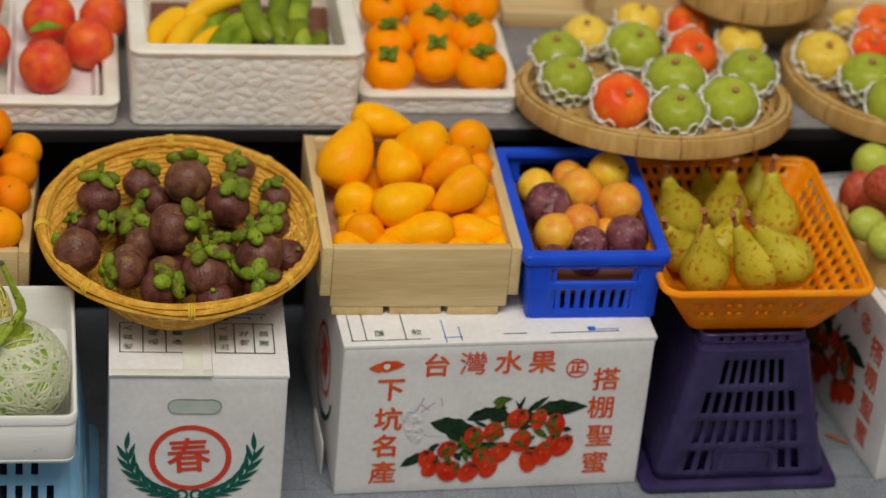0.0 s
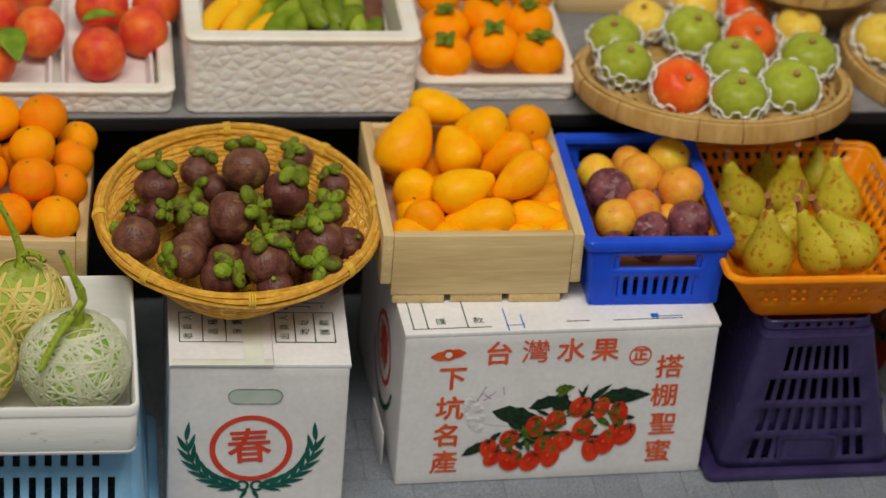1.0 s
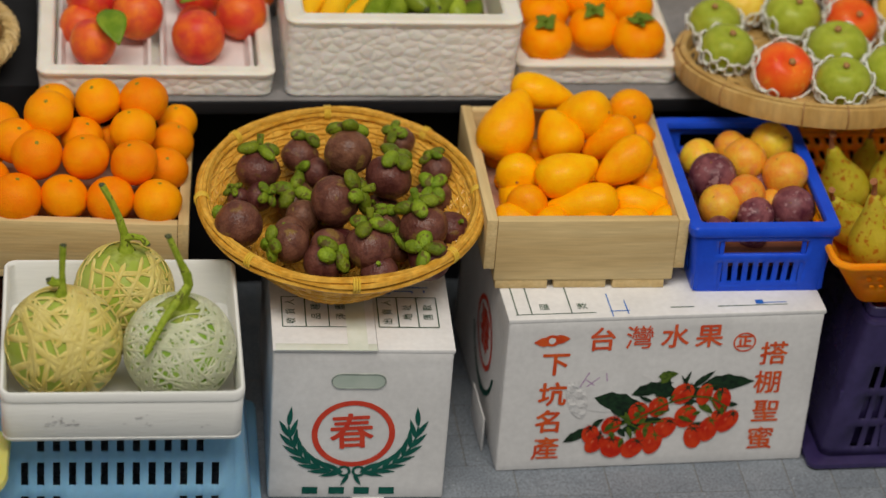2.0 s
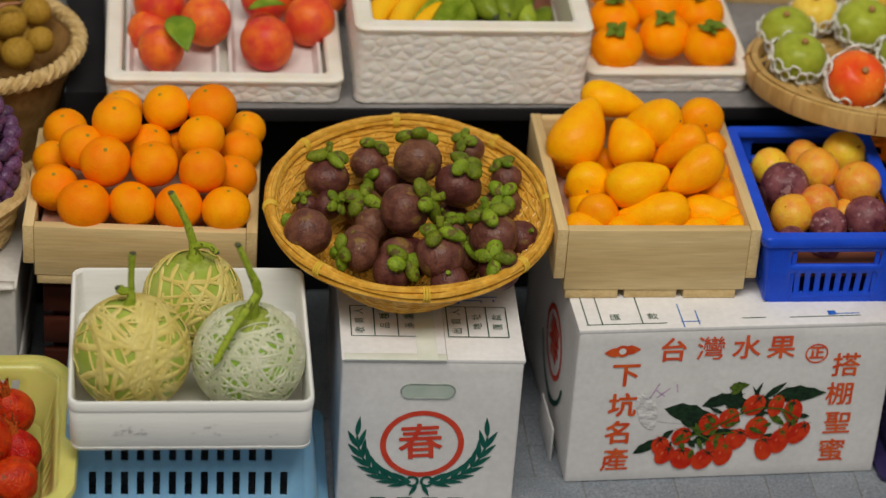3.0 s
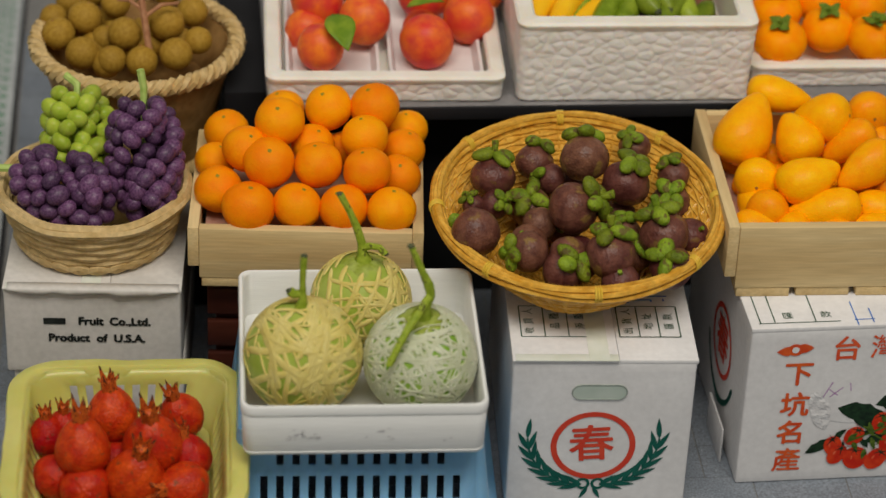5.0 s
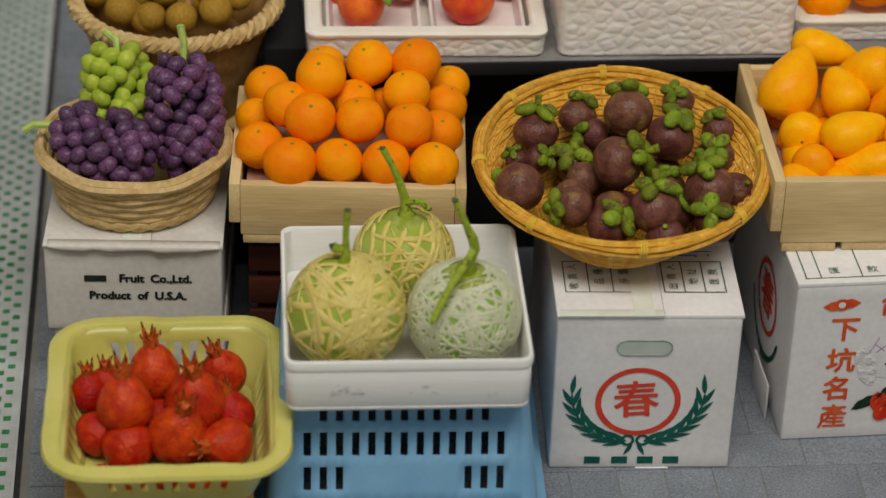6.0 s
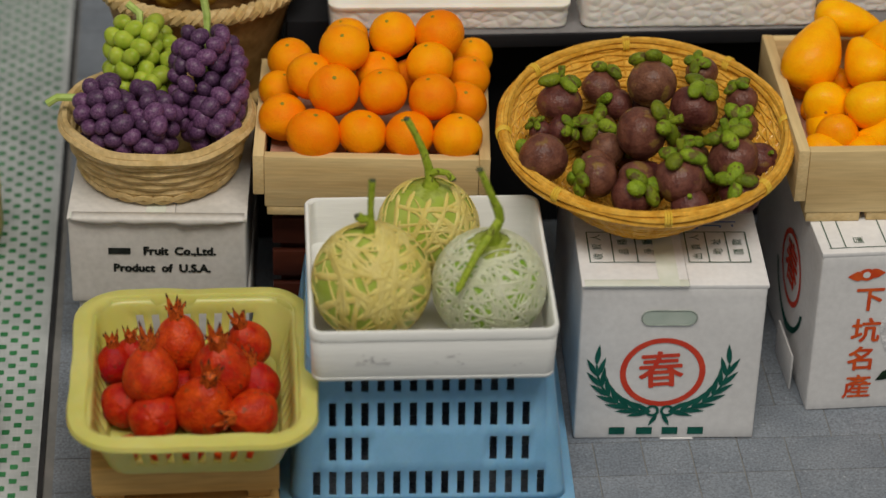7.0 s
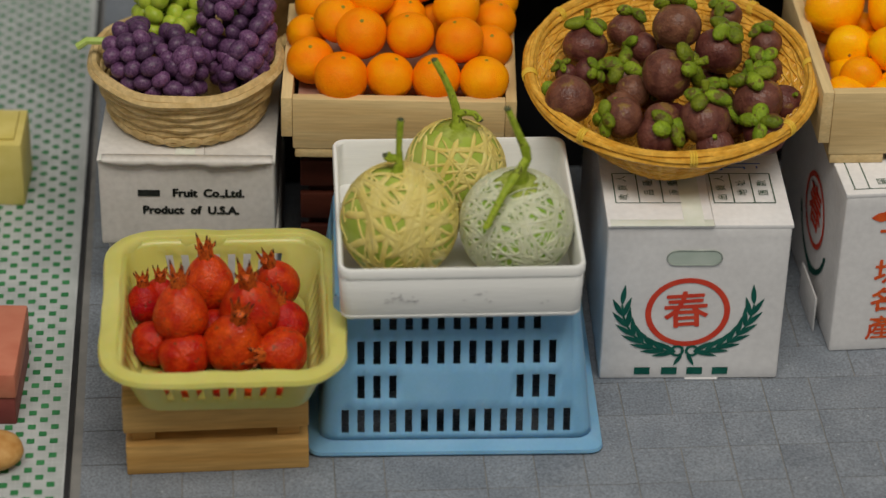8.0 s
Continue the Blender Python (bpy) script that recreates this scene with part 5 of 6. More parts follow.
m_sepal = [[sepal_mesh(k, v, 1.14) for k in range(4)] for v in range(4)]
m_sepal_big = [sepal_mesh(k, 7, 1.3) for k in range(4)]
m_stem = mesh("stalk", tube([(0, 0, 0.9), (0.02, 0.01, 1.2), (0.06, 0.02, 1.66), (0.07, 0.02, 1.7)], [0.16, 0.14, 0.17, 0.15], 10), 40)
m_stub = mesh("stalk", tube([(0, 0, 0.9), (0.02, 0.02, 1.14)], [0.13, 0.12], 8), 40)
for i, (x, y, z, r, dx, dy, dz) in enumerate(MANGOSTEENS + FRONT_MANGOSTEENS + UNDER_MANGOSTEENS):
    sep = m_sepal_big if i == 2 else m_sepal[i % 4]
    fruit("mangosteen", "dark purple brown mangosteen with thick green sepals", "mangosteen", "mangosteens in the bamboo basket",
          [("body", m_body[i % 3], "mangosteen")] + [("sepal", s, "sepal") for s in (sep if i < 17 or i % 2 == 0 else ())] + [("stalk", m_stem if i in (0, 5, 6, 9, 11, 13) else m_stub, "sepal")], facing(x, y, z, (dx, dy, dz), spin(), r * 1.03))

# pomegranates
POMEGRANATES = [
    (-9.08, -1.7, 1.68, 0.305, -0.04, 0.15, 0.99), (-8.79, -0.99, 1.62, 0.29, -0.09, 0.15, 0.99), (-8.28, -1.53, 1.62, 0.332, -0.07, -0.1, 0.98), (-8.48, -1.89, 1.42, 0.322, 0.2, -0.15, 0.95),
    (-8.0, -0.81, 1.5, 0.254, -0.27, -0.1, 0.95), (-9.53, -1.1, 1.4, 0.219, -0.08, 0.05, 1.0), (-9.37, -0.98, 1.4, 0.211, 0.04, 0.05, 1.0), (-9.4, -1.71, 1.3, 0.249, -0.18, 0.91, -0.38),
    (-9.03, -1.97, 1.32, 0.28, -0.02, 0.85, -0.53), (-7.9, -1.91, 1.34, 0.273, -0.7, -0.64, 0.31), (-7.86, -1.47, 1.4, 0.242, -0.28, 0.07, 0.96), (-8.74, -1.41, 1.3, 0.218, 0.07, 0.99, -0.11),
] + [(-9.3 + 0.36 * k, -2.37, 1.19, 0.14, 0.1, 0.95, -0.2) for k in range(5)]
g_body = []
for s in range(3):
    bm = ball(30, 18, 0.97, 0.0, 0.07, None, s)
    for v in bm.verts:
        if v.co.z > 0.45:
            f = (v.co.z - 0.45) / 0.52
            v.co.z += 0.3 * f ** 1.5
    for v in bm.verts:
        v.co *= 1 + 0.018 * math.cos(5 * math.atan2(v.co.y, v.co.x) + s)
    g_body.append(mesh("body", bm, 60))
cr = bmesh.new()
for k in range(6):
    a = 2 * math.pi * k / 6
    d, sd = Vector((math.cos(a), math.sin(a), 0)), Vector((-math.sin(a), math.cos(a), 0))
    pts = [d * 0.3 + sd * 0.18 + UP * 0.98, d * 0.3 - sd * 0.18 + UP * 0.98, d * 0.29 - sd * 0.14 + UP * 1.32, d * (0.42 + 0.06 * (k % 2)) + UP * (1.5 + 0.12 * (k % 3)), d * 0.29 + sd * 0.14 + UP * 1.32]
    inn = [p - d * 0.06 for p in pts]
    vo, vi = [cr.verts.new(p) for p in pts], [cr.verts.new(p) for p in inn]
    cr.faces.new(vo)
    cr.faces.new(vi[::-1])
    for j in range(5):
        cr.faces.new((vo[j], vo[(j + 1) % 5], vi[(j + 1) % 5], vi[j]))
tips = bmesh.new()
for k in range(6):
    a = 2 * math.pi * k / 6
    d = Vector((math.cos(a), math.sin(a), 0))
    top = d * (0.39 + 0.06 * (k % 2)) + UP * (1.5 + 0.12 * (k % 3))
    tube([top - UP * 0.14 - d * 0.06, top - UP * 0.04 - d * 0.02, top + UP * 0.02], [0.05, 0.035, 0.015], 6, False, tips)
lathe([(0.42, 0.9), (0.3, 1.02), (0.28, 1.24), (0.2, 1.24), (0.0, 1.06)], 18, cr)
for b_ in (cr, tips):
    for v in b_.verts:
        v.co.x, v.co.y, v.co.z = v.co.x * 0.95, v.co.y * 0.95, 1.0 + 1.3 * (v.co.z - 0.92)
g_tips = mesh("crown_tips", tips, 40)
g_crown = mesh("crown", cr, 30)
for i, (x, y, z, r, dx, dy, dz) in enumerate(POMEGRANATES):
    fruit("pomegranate", "red pomegranate with a toothed crown in the lime basket", "pomegranate", "pomegranates in the lime basket",
          [("body", g_body[i % 3], "pomegranate"), ("crown", g_crown, "crown"), ("crown_tips", g_tips, "crown_tip")], facing(x, y, z, (dx, dy, dz), spin(), r * 1.06))

# pears
PEARS = [
    (3.43, 1.24, 2.8, 0.335, -0.09, 0.1, 0.98), (4.12, 1.27, 2.85, 0.335, -0.56, 0.1, 0.83), (4.5, 1.25, 2.95, 0.345, -0.76, 0.1, 0.65), (3.31, 2.6, 2.75, 0.339, -0.45, -0.05, 0.89),
    (3.95, 2.72, 2.8, 0.317, -0.08, 0, 1.0), (4.59, 2.58, 2.8, 0.34, -0.28, 0.06, 0.96), (3.27, 1.92, 2.62, 0.29, -0.6, -0.27, 0.76), (3.8, 2.05, 2.62, 0.269, 0.3, 0.3, 0.5),
    (4.47, 3.3, 2.7, 0.222, 0.05, 0.26, 0.96), (3.77, 3.34, 2.7, 0.208, -0.21, -0.19, 0.96),
]


def pear_body(seed):
    pr = [(0, -0.95), (0.3, -0.97), (0.62, -0.85), (0.88, -0.55), (1.0, -0.12), (0.96, 0.22), (0.82, 0.58), (0.6, 0.98), (0.43, 1.36), (0.32, 1.72), (0.23, 2.0), (0.12, 2.1), (0, 2.11)]
    bm = lathe(pr, 28, None, lambda a, z: 0.05 * noise.noise(Vector((math.cos(a) + seed, math.sin(a), z))))
    for v in bm.verts:
        v.co.x += 0.05 * max(0, v.co.z) ** 2
    return mesh("body", bm, 60)


pe_body = [pear_body(s) for s in range(3)]
pe_stem = mesh("stalk", tube([(0.21, 0, 2.03), (0.24, 0.02, 2.3), (0.36, 0.05, 2.62), (0.46, 0.03, 2.76)], [0.14, 0.1, 0.11, 0.16], 8), 40)
for i, (x, y, z, r, dx, dy, dz) in enumerate(PEARS):
    fruit("pear", "green pear speckled with russet in the orange basket", "pear", "pears in the orange basket", [("body", pe_body[i % 3], "pear"), ("stalk", pe_stem, "stalk")], facing(x, y, z, (dx, dy, dz), spin() * 0.2, r * 0.98))

# apples with foam nets
APPLES = [
    (1.86, 5.16, 3.77, 0.331), (1.88, 4.24, 3.87, 0.336), (2.36, 5.85, 3.7, 0.308), (2.99, 5.47, 3.74, 0.359), (3.19, 6.47, 3.64, 0.313),
    (3.88, 6.31, 3.65, 0.3), (3.77, 5.28, 3.76, 0.342), (2.52, 3.56, 3.94, 0.362), (3.39, 4.37, 3.86, 0.378), (3.24, 3.23, 3.98, 0.341),
    (4.0, 3.62, 3.94, 0.36), (4.46, 4.66, 3.83, 0.354), (4.53, 5.71, 3.72, 0.313),
]
APPLES2 = [
    (5.64, 5.3, 3.75, 0.377), (6.18, 4.75, 3.75, 0.373), (6.62, 6.33, 3.75, 0.294), (6.25, 5.27, 3.95, 0.253), (6.25, 6.72, 3.72, 0.317),
]
a_mesh = {c: mesh("body", ball(28, 18, 0.86, 0.22), 60) for c in ("apple_green", "apple_red", "apple_yellow")}
knob = ball(10, 7, 0.8)
bmesh.ops.transform(knob, matrix=Matrix.Translation((0.02, 0, 0.76)) @ Matrix.Scale(0.13, 4), verts=knob.verts)
tube([(0, 0, 0.5), (0.02, 0, 0.76)], [0.07, 0.08], 7, False, knob)
a_stem = mesh("stalk", knob, 50)
outline = sorted({(round(math.hypot(v.co.x, v.co.y), 3), round(v.co.z + 0.012, 3)) for v in a_mesh["apple_red"].vertices if v.co.z > 0.3 and math.hypot(v.co.x, v.co.y) < 0.42})
a_hollow = mesh("stem_hollow", lathe(outline, 24), 60)


def net_mesh(seed):
    """A lacy foam sleeve: slack loops of thick strand with a ragged upper edge."""
    bm = bmesh.new()
    for j in range(5):
        f = j / 4
        pts = []
        for k in range(80):
            a = 2 * math.pi * k / 80
            wild = noise.noise(Vector((1.6 * math.cos(a) + 5 * seed, 1.6 * math.sin(a), 0.2 * j)))
            a0 = -0.95 + (1.05 + 0.5 * wild) * f
            R = 1.05 * math.cos(a0 * 0.95) + (0.03 + 0.1 * max(0.0, wild)) * f ** 3
            w = (0.13 + 0.06 * wild) * math.cos(10 * a + math.pi * j + 0.8 * wild)
            pts.append((R * math.cos(a + 0.05 * math.sin(20 * a)), R * math.sin(a + 0.05 * math.sin(20 * a)), 0.92 * math.sin(a0) + w))
        tube(pts, 0.042, 5, True, bm)
    return mesh("foam_net", bm, 60)


a_net = [net_mesh(k) for k in range(4)]


def apple(x, y, z, r, colour, net, group):
    word = {"apple_green": "green", "apple_red": "red", "apple_yellow": "yellow"}[colour]
    parts = [("body", a_mesh[colour], colour), ("stalk", a_stem, "apple_knob")] + ([("stem_hollow", a_hollow, "apple_hollow")] if colour == "apple_red" else []) + ([("foam_net", a_net[int(13 * x + 7 * y) % 4], "net")] if net else [])
    fruit("apple", word + " apple " + ("in a white foam net " if net else "") + "on the bamboo sieve", "apple", group, parts, facing(x, y, z, (0.25, -0.7, 1) if colour == "apple_red" else (random.uniform(-0.2, 0.2), random.uniform(-0.45, 0.0), 1), spin(), r * 1.08))


for (x, y, z, r), k in zip(APPLES, "ggygyrrrggggy"):
    apple(x, y, z - 0.02, r, {"y": "apple_yellow", "r": "apple_red", "g": "apple_green"}[k], True, "apples on the first sieve")
for (x, y, z, r), k in zip(APPLES2, "ygrry"):
    apple(x, y, z, r, {"y": "apple_yellow", "r": "apple_red", "g": "apple_green"}[k], True, "apples on the second sieve")
for x, y, c in ((6.4, 3.75, "apple_green"), (7.1, 3.9, "apple_red"), (7.0, 4.6, "apple_yellow"), (7.7, 4.5, "apple_green")):
    apple(x, y + 0.35, 3.72, 0.35, c, True, "apples on the second sieve")

# nectarines
NECT = [
    (-6.46, 4.14, 3.74, 0.285), (-5.9, 4.73, 3.85, 0.315), (-6.52, 5.15, 3.88, 0.325), (-5.1, 4.32, 3.76, 0.327), (-4.54, 4.96, 3.78, 0.318),
    (-5.1, 5.6, 3.8, 0.338), (-4.37, 5.72, 3.78, 0.312), (-6.06, 6.1, 3.76, 0.303), (-6.66, 4.85, 3.6, 0.26), (-5.15, 5.0, 3.56, 0.24),
]
n_body = mesh("body", ball(28, 18, 1.06, 0.1, 0.03), 60)
n_stem = mesh("stem_hollow", lathe([(0.0, 0.86), (0.05, 0.85), (0.06, 0.8)], 8), 0)


def leaf_mesh(length, width, bend=0.07):
    bm = bmesh.new()
    rows = []
    for i in range(9):
        s = i / 8
        w = width * math.sin(math.pi * s ** 0.85) + 0.004
        rows.append([bm.verts.new((s * length, k * w, bend * math.sin(math.pi * s) + 0.25 * abs(k) * w)) for k in (-1, -0.5, 0, 0.5, 1)])
    for a, b in zip(rows, rows[1:]):
        for k in range(4):
            bm.faces.new((a[k], a[k + 1], b[k + 1], b[k]))
    return mesh("leaf", bm, 80)


for i, (x, y, z, r) in enumerate(NECT):
    fruit("nectarine", "red and orange nectarine in a white insert", "nectarine", "nectarines in the foam tray", [("body", n_body, "nectarine"), ("stem_hollow", n_stem, "navel")], facing(x, y, z, (random.uniform(-0.3, 0.3), random.uniform(-0.25, 0.15), 0.9), spin(), r * 1.06))


def loose_leaf(x, y, z, rx, ry, rz, length, width, label):
    lf = obj("leaf", leaf_mesh(length, width), "leaf", None, label)
    lf.matrix_basis = pose(x * CM, y * CM, z * CM, rx, ry, rz)
    md = lf.modifiers.new("thickness", "SOLIDIFY")
    md.thickness = 0.012 * CM
    tagged(lf, label, "leaf", "loose leaves on the nectarines")


loose_leaf(-6.31, 4.32, 4.13, 4, 16, -72, 0.68, 0.19, "green leaf lying over a nectarine")
loose_leaf(-5.36, 4.8, 4.0, 10, -6, 8, 0.5, 0.09, "narrow green leaf between nectarines")

# persimmons
PERS = [
    (-0.5, 4.52, 3.75, 0.343), (0.17, 4.83, 3.78, 0.339), (0.75, 4.63, 3.77, 0.353), (-0.46, 5.25, 3.8, 0.333), (0.14, 5.53, 3.85, 0.359),
    (0.71, 5.44, 3.82, 0.328), (-0.48, 6.25, 3.8, 0.333), (0.17, 6.37, 3.85, 0.366), (0.83, 6.4, 3.82, 0.335),
]
k_body = mesh("body", ball(30, 18, 0.82, 0.08, 0.03), 60)
kc = bmesh.new()
for k in range(4):
    leaf = bmesh.new()
    a = math.pi / 2 * k
    vs = []
    for i in range(6):
        s = i / 5
        w = (0.2 + 0.03 * (-1) ** i) * math.sin(math.pi * (0.15 + 0.85 * s))
        vs.append([leaf.verts.new(((0.5 + 0.06 * (k % 2)) * s, j * w + 0.04 * math.sin(3 * s + 2 * k), 0.82 + 0.2 * s - 0.12 * s * s + 0.07 * math.sin(5 * s + 2 * k) + 0.05 * j * j)) for j in (-1, 0, 1)])
    for p, q in zip(vs, vs[1:]):
        for j in range(2):
            leaf.faces.new((p[j], p[j + 1], q[j + 1], q[j]))
    join(kc, leaf, pose(0, 0, 0, 0, 0, 90 * k + 20))
tube([(0, 0, 0.8), (0, 0, 1.05)], [0.1, 0.08], 7, False, kc)
k_cal = mesh("calyx", kc, 60)
for x, y, z, r in PERS:
    fruit("persimmon", "bright orange persimmon with a curled green calyx", "persimmon", "persimmons in the foam tray", [("body", k_body, "persimmon"), ("calyx", k_cal, "persimmon_leaf")], facing(x, y, z, (random.uniform(-0.15, 0.15), random.uniform(-0.35, -0.1), 1), spin(), r * 1.02))


# bananas in the deep box: yellow ones and green ones
def banana_mesh(length, r, curve):
    pts, rad = [], []
    for i in range(15):
        s = i / 14
        pts.append((length * (s - 0.5), curve * (1 - (2 * s - 1) ** 2), 0))
        rad.append(r * (0.35 if i == 0 else 0.3 if i == 14 else min(1.0, 0.55 + 3.0 * s, 0.5 + 3.2 * (1 - s))))
    bm = tube(pts, rad, 10, False)
    return mesh("body", bm, 50)


ban = [banana_mesh(1.3, 0.165, 0.16), banana_mesh(1.15, 0.155, 0.12)]
ban_g = [banana_mesh(1.2, 0.155, 0.16), banana_mesh(1.05, 0.145, 0.1)]
ban_tip = {n: mesh("tip", tube([(-n / 2 - 0.05, 0, 0), (-n / 2 + 0.03, 0.02, 0)], [0.035, 0.065], 8), 40) for n in (1.2, 1.05)}
random.seed(11)
for i, (x, y, z, yaw) in enumerate(((-3.5, 4.66, 4.1, 64), (-3.2, 4.66, 4.12, 66), (-2.98, 4.5, 3.93, 60), (-2.75, 5.2, 4.36, 25))):
    fruit("banana", "ripe yellow banana in the foam box", "banana", "yellow bananas", [("body", ban[i % 2], "banana")], pose(x * CM, y * CM, (z - 0.07) * CM, 15, -12, yaw))
for i, (x, y, z, yaw) in enumerate(((-2.96, 4.78, 4.06, 58), (-2.66, 4.68, 4.14, 62), (-2.36, 4.66, 4.1, 66), (-2.12, 4.6, 3.95, 60), (-1.86, 4.64, 4.06, 60), (-1.48, 4.62, 3.95, 78), (-2.22, 5.15, 4.36, 98), (-1.92, 5.2, 4.3, 92), (-1.6, 5.25, 4.12, 84), (-2.6, 4.5, 3.92, 70))):
    fruit("green_banana", "unripe green banana in the foam box", "banana", "green bananas", [("body", ban_g[i % 2], "banana_green"), ("tip", ban_tip[(1.2, 1.05)[i % 2]], "stem_end")],
          pose(x * CM, y * CM, (z - 0.09) * CM, random.uniform(-20, 20), -14, yaw + random.uniform(-5, 5)))
# added pad, coloured dark to stand for the shade between the bananas
crate_fill = thing("banana_pad", -2.51, 5.0, 3.8, "added dark brown pad giving shaded gaps between the bananas", "pad")
part("pad", rbox(-1.22, 1.22, -1.08, 1.08, 0.004, 0.08, 0.03), "liner_red", crate_fill)

# longans with a twig
LONGAN = [
    (-9.95, 5.05, 3.6, 0.182), (-9.85, 4.62, 3.6, 0.219), (-9.75, 5.42, 3.65, 0.203), (-9.53, 4.89, 3.7, 0.22), (-9.15, 5.19, 3.75, 0.194),
    (-9.52, 4.3, 3.5, 0.218), (-9.27, 4.71, 3.5, 0.17), (-9.14, 4.22, 3.45, 0.191), (-8.99, 4.57, 3.65, 0.219), (-8.75, 4.2, 3.45, 0.206),
    (-8.46, 4.79, 3.7, 0.231), (-8.32, 4.32, 3.5, 0.218), (-8.05, 4.6, 3.55, 0.185), (-8.15, 5.2, 3.65, 0.203), (-9.48, 5.5, 3.75, 0.188), (-8.51, 5.55, 3.75, 0.188),
]
LONGAN += [(-9.05 + 0.75 * math.cos(0.9 * k) * (0.5 + 0.5 * (k % 2)), 4.85 + 0.6 * math.sin(0.9 * k) * (0.5 + 0.5 * (k % 2)), 3.38, 0.2) for k in range(10)]
l_body = mesh("body", ball(24, 14, 0.97, 0, 0.03), 60)
l_dot = mesh("stem_dot", lathe([(0.0, 1.0), (0.06, 0.98), (0.08, 0.93)], 7), 0)
for x, y, z, r in LONGAN:
    fruit("longan", "round tan longan in the wicker basket", "longan", "longans in the basket", [("body", l_body, "longan"), ("stem_dot", l_dot, "stalk")], facing(x, y, z, (random.uniform(-0.4, 0.4), random.uniform(-0.2, 0.4), 1), spin(), r))
tw = thing("longan_twig", -8.72, 4.3, 3.4, "pinkish brown bundle of twigs among the longans", "twig")
for pts, r in (([(0.1, -0.1, -0.1), (0.03, 0.05, 0.35), (-0.05, 0.3, 0.75), (-0.1, 0.5, 1.0)], 0.045), ([(0.0, 0.18, 0.55), (0.2, 0.3, 0.66), (0.42, 0.36, 0.66)], 0.028),
               ([(-0.02, 0.22, 0.62), (-0.2, 0.3, 0.72), (-0.36, 0.34, 0.7)], 0.028), ([(-0.05, 0.3, 0.75), (0.1, 0.5, 0.95), (0.16, 0.62, 1.05)], 0.03)):
    part("twig", tube(pts, [r] * (len(pts) - 1) + [r * 0.7], 7), "twig", tw)
part("band", hoop(0.075, 0.0, 0.025, 16), "liner", tw, "pink rubber band").location = Vector((-0.06, 0.33, 0.8)) * CM

# grapes
g_me = {c: mesh("grape", ball(16, 10, 1.25), 60) for c in ("grape", "grape_green")}


def bunch(x, y, z, axis_, length, width, count, r, colour, seed, label, stalk):
    """A bunch that tapers along axis_ from its stalk, packed by a golden spiral in layers."""
    t = thing("grape_bunch", x, y, z, label, "grapes", 0, "grape bunches in the basket")
    q = Vector(axis_).normalized().to_track_quat("Z", "Y").to_matrix().to_4x4()
    rnd = random.Random(seed)
    for i in range(count):
        f = (i + 0.5) / count
        w = width * (0.55 + 0.75 * math.sin(math.pi * min(1, f * 0.75 + 0.18))) * 0.72
        a = i * 2.39996
        rad = w * (1.0 if i % 4 else 0.55)
        p = q @ Vector((rad * math.cos(a), rad * math.sin(a), f * length + rnd.uniform(-0.03, 0.03)))
        m = Matrix.Translation(p * CM) @ Vector((rnd.uniform(-1, 1), rnd.uniform(-1, 1), rnd.uniform(-1, 1))).to_track_quat("Z", "Y").to_matrix().to_4x4() @ Matrix.Scale(r * rnd.uniform(0.9, 1.12), 4)
        g = obj("grape", g_me[colour], colour, t)
        g.matrix_basis = m
    part("stalk", tube([tuple(q @ Vector((0, 0, length * 0.8))), (0, 0, 0)] + stalk, [0.03, 0.04] + [0.05] * len(stalk), 7), "grape_stalk", t, "pale green stalk")
    return t


bunch(-8.62, 2.6, 3.73, (0.05, -0.7, -0.8), 1.35, 0.42, 74, 0.108, "grape", 1, "long bunch of purple grapes in the rattan basket", [(0.0, 0.1, 0.2), (-0.04, 0.15, 0.42)])
bunch(-10.02, 1.98, 3.04, (0.95, -0.5, -0.05), 1.1, 0.46, 70, 0.108, "grape", 2, "bunch of purple grapes lying in the rattan basket", [(-0.18, 0.05, 0.1), (-0.4, 0.05, 0.1), (-0.52, 0.04, 0.02)])
bunch(-9.47, 2.95, 3.63, (0.1, -0.75, -0.72), 0.95, 0.4, 52, 0.108, "grape_green", 3, "bunch of green grapes in the rattan basket", [(0.0, 0.1, 0.12), (-0.15, 0.2, 0.2)])

# netted melons
MELONS = [
    (-5.92, 0.08, 2.58, 0.599), (-6.58, -1.09, 2.62, 0.678), (-5.24, -1.11, 2.6, 0.65),
]


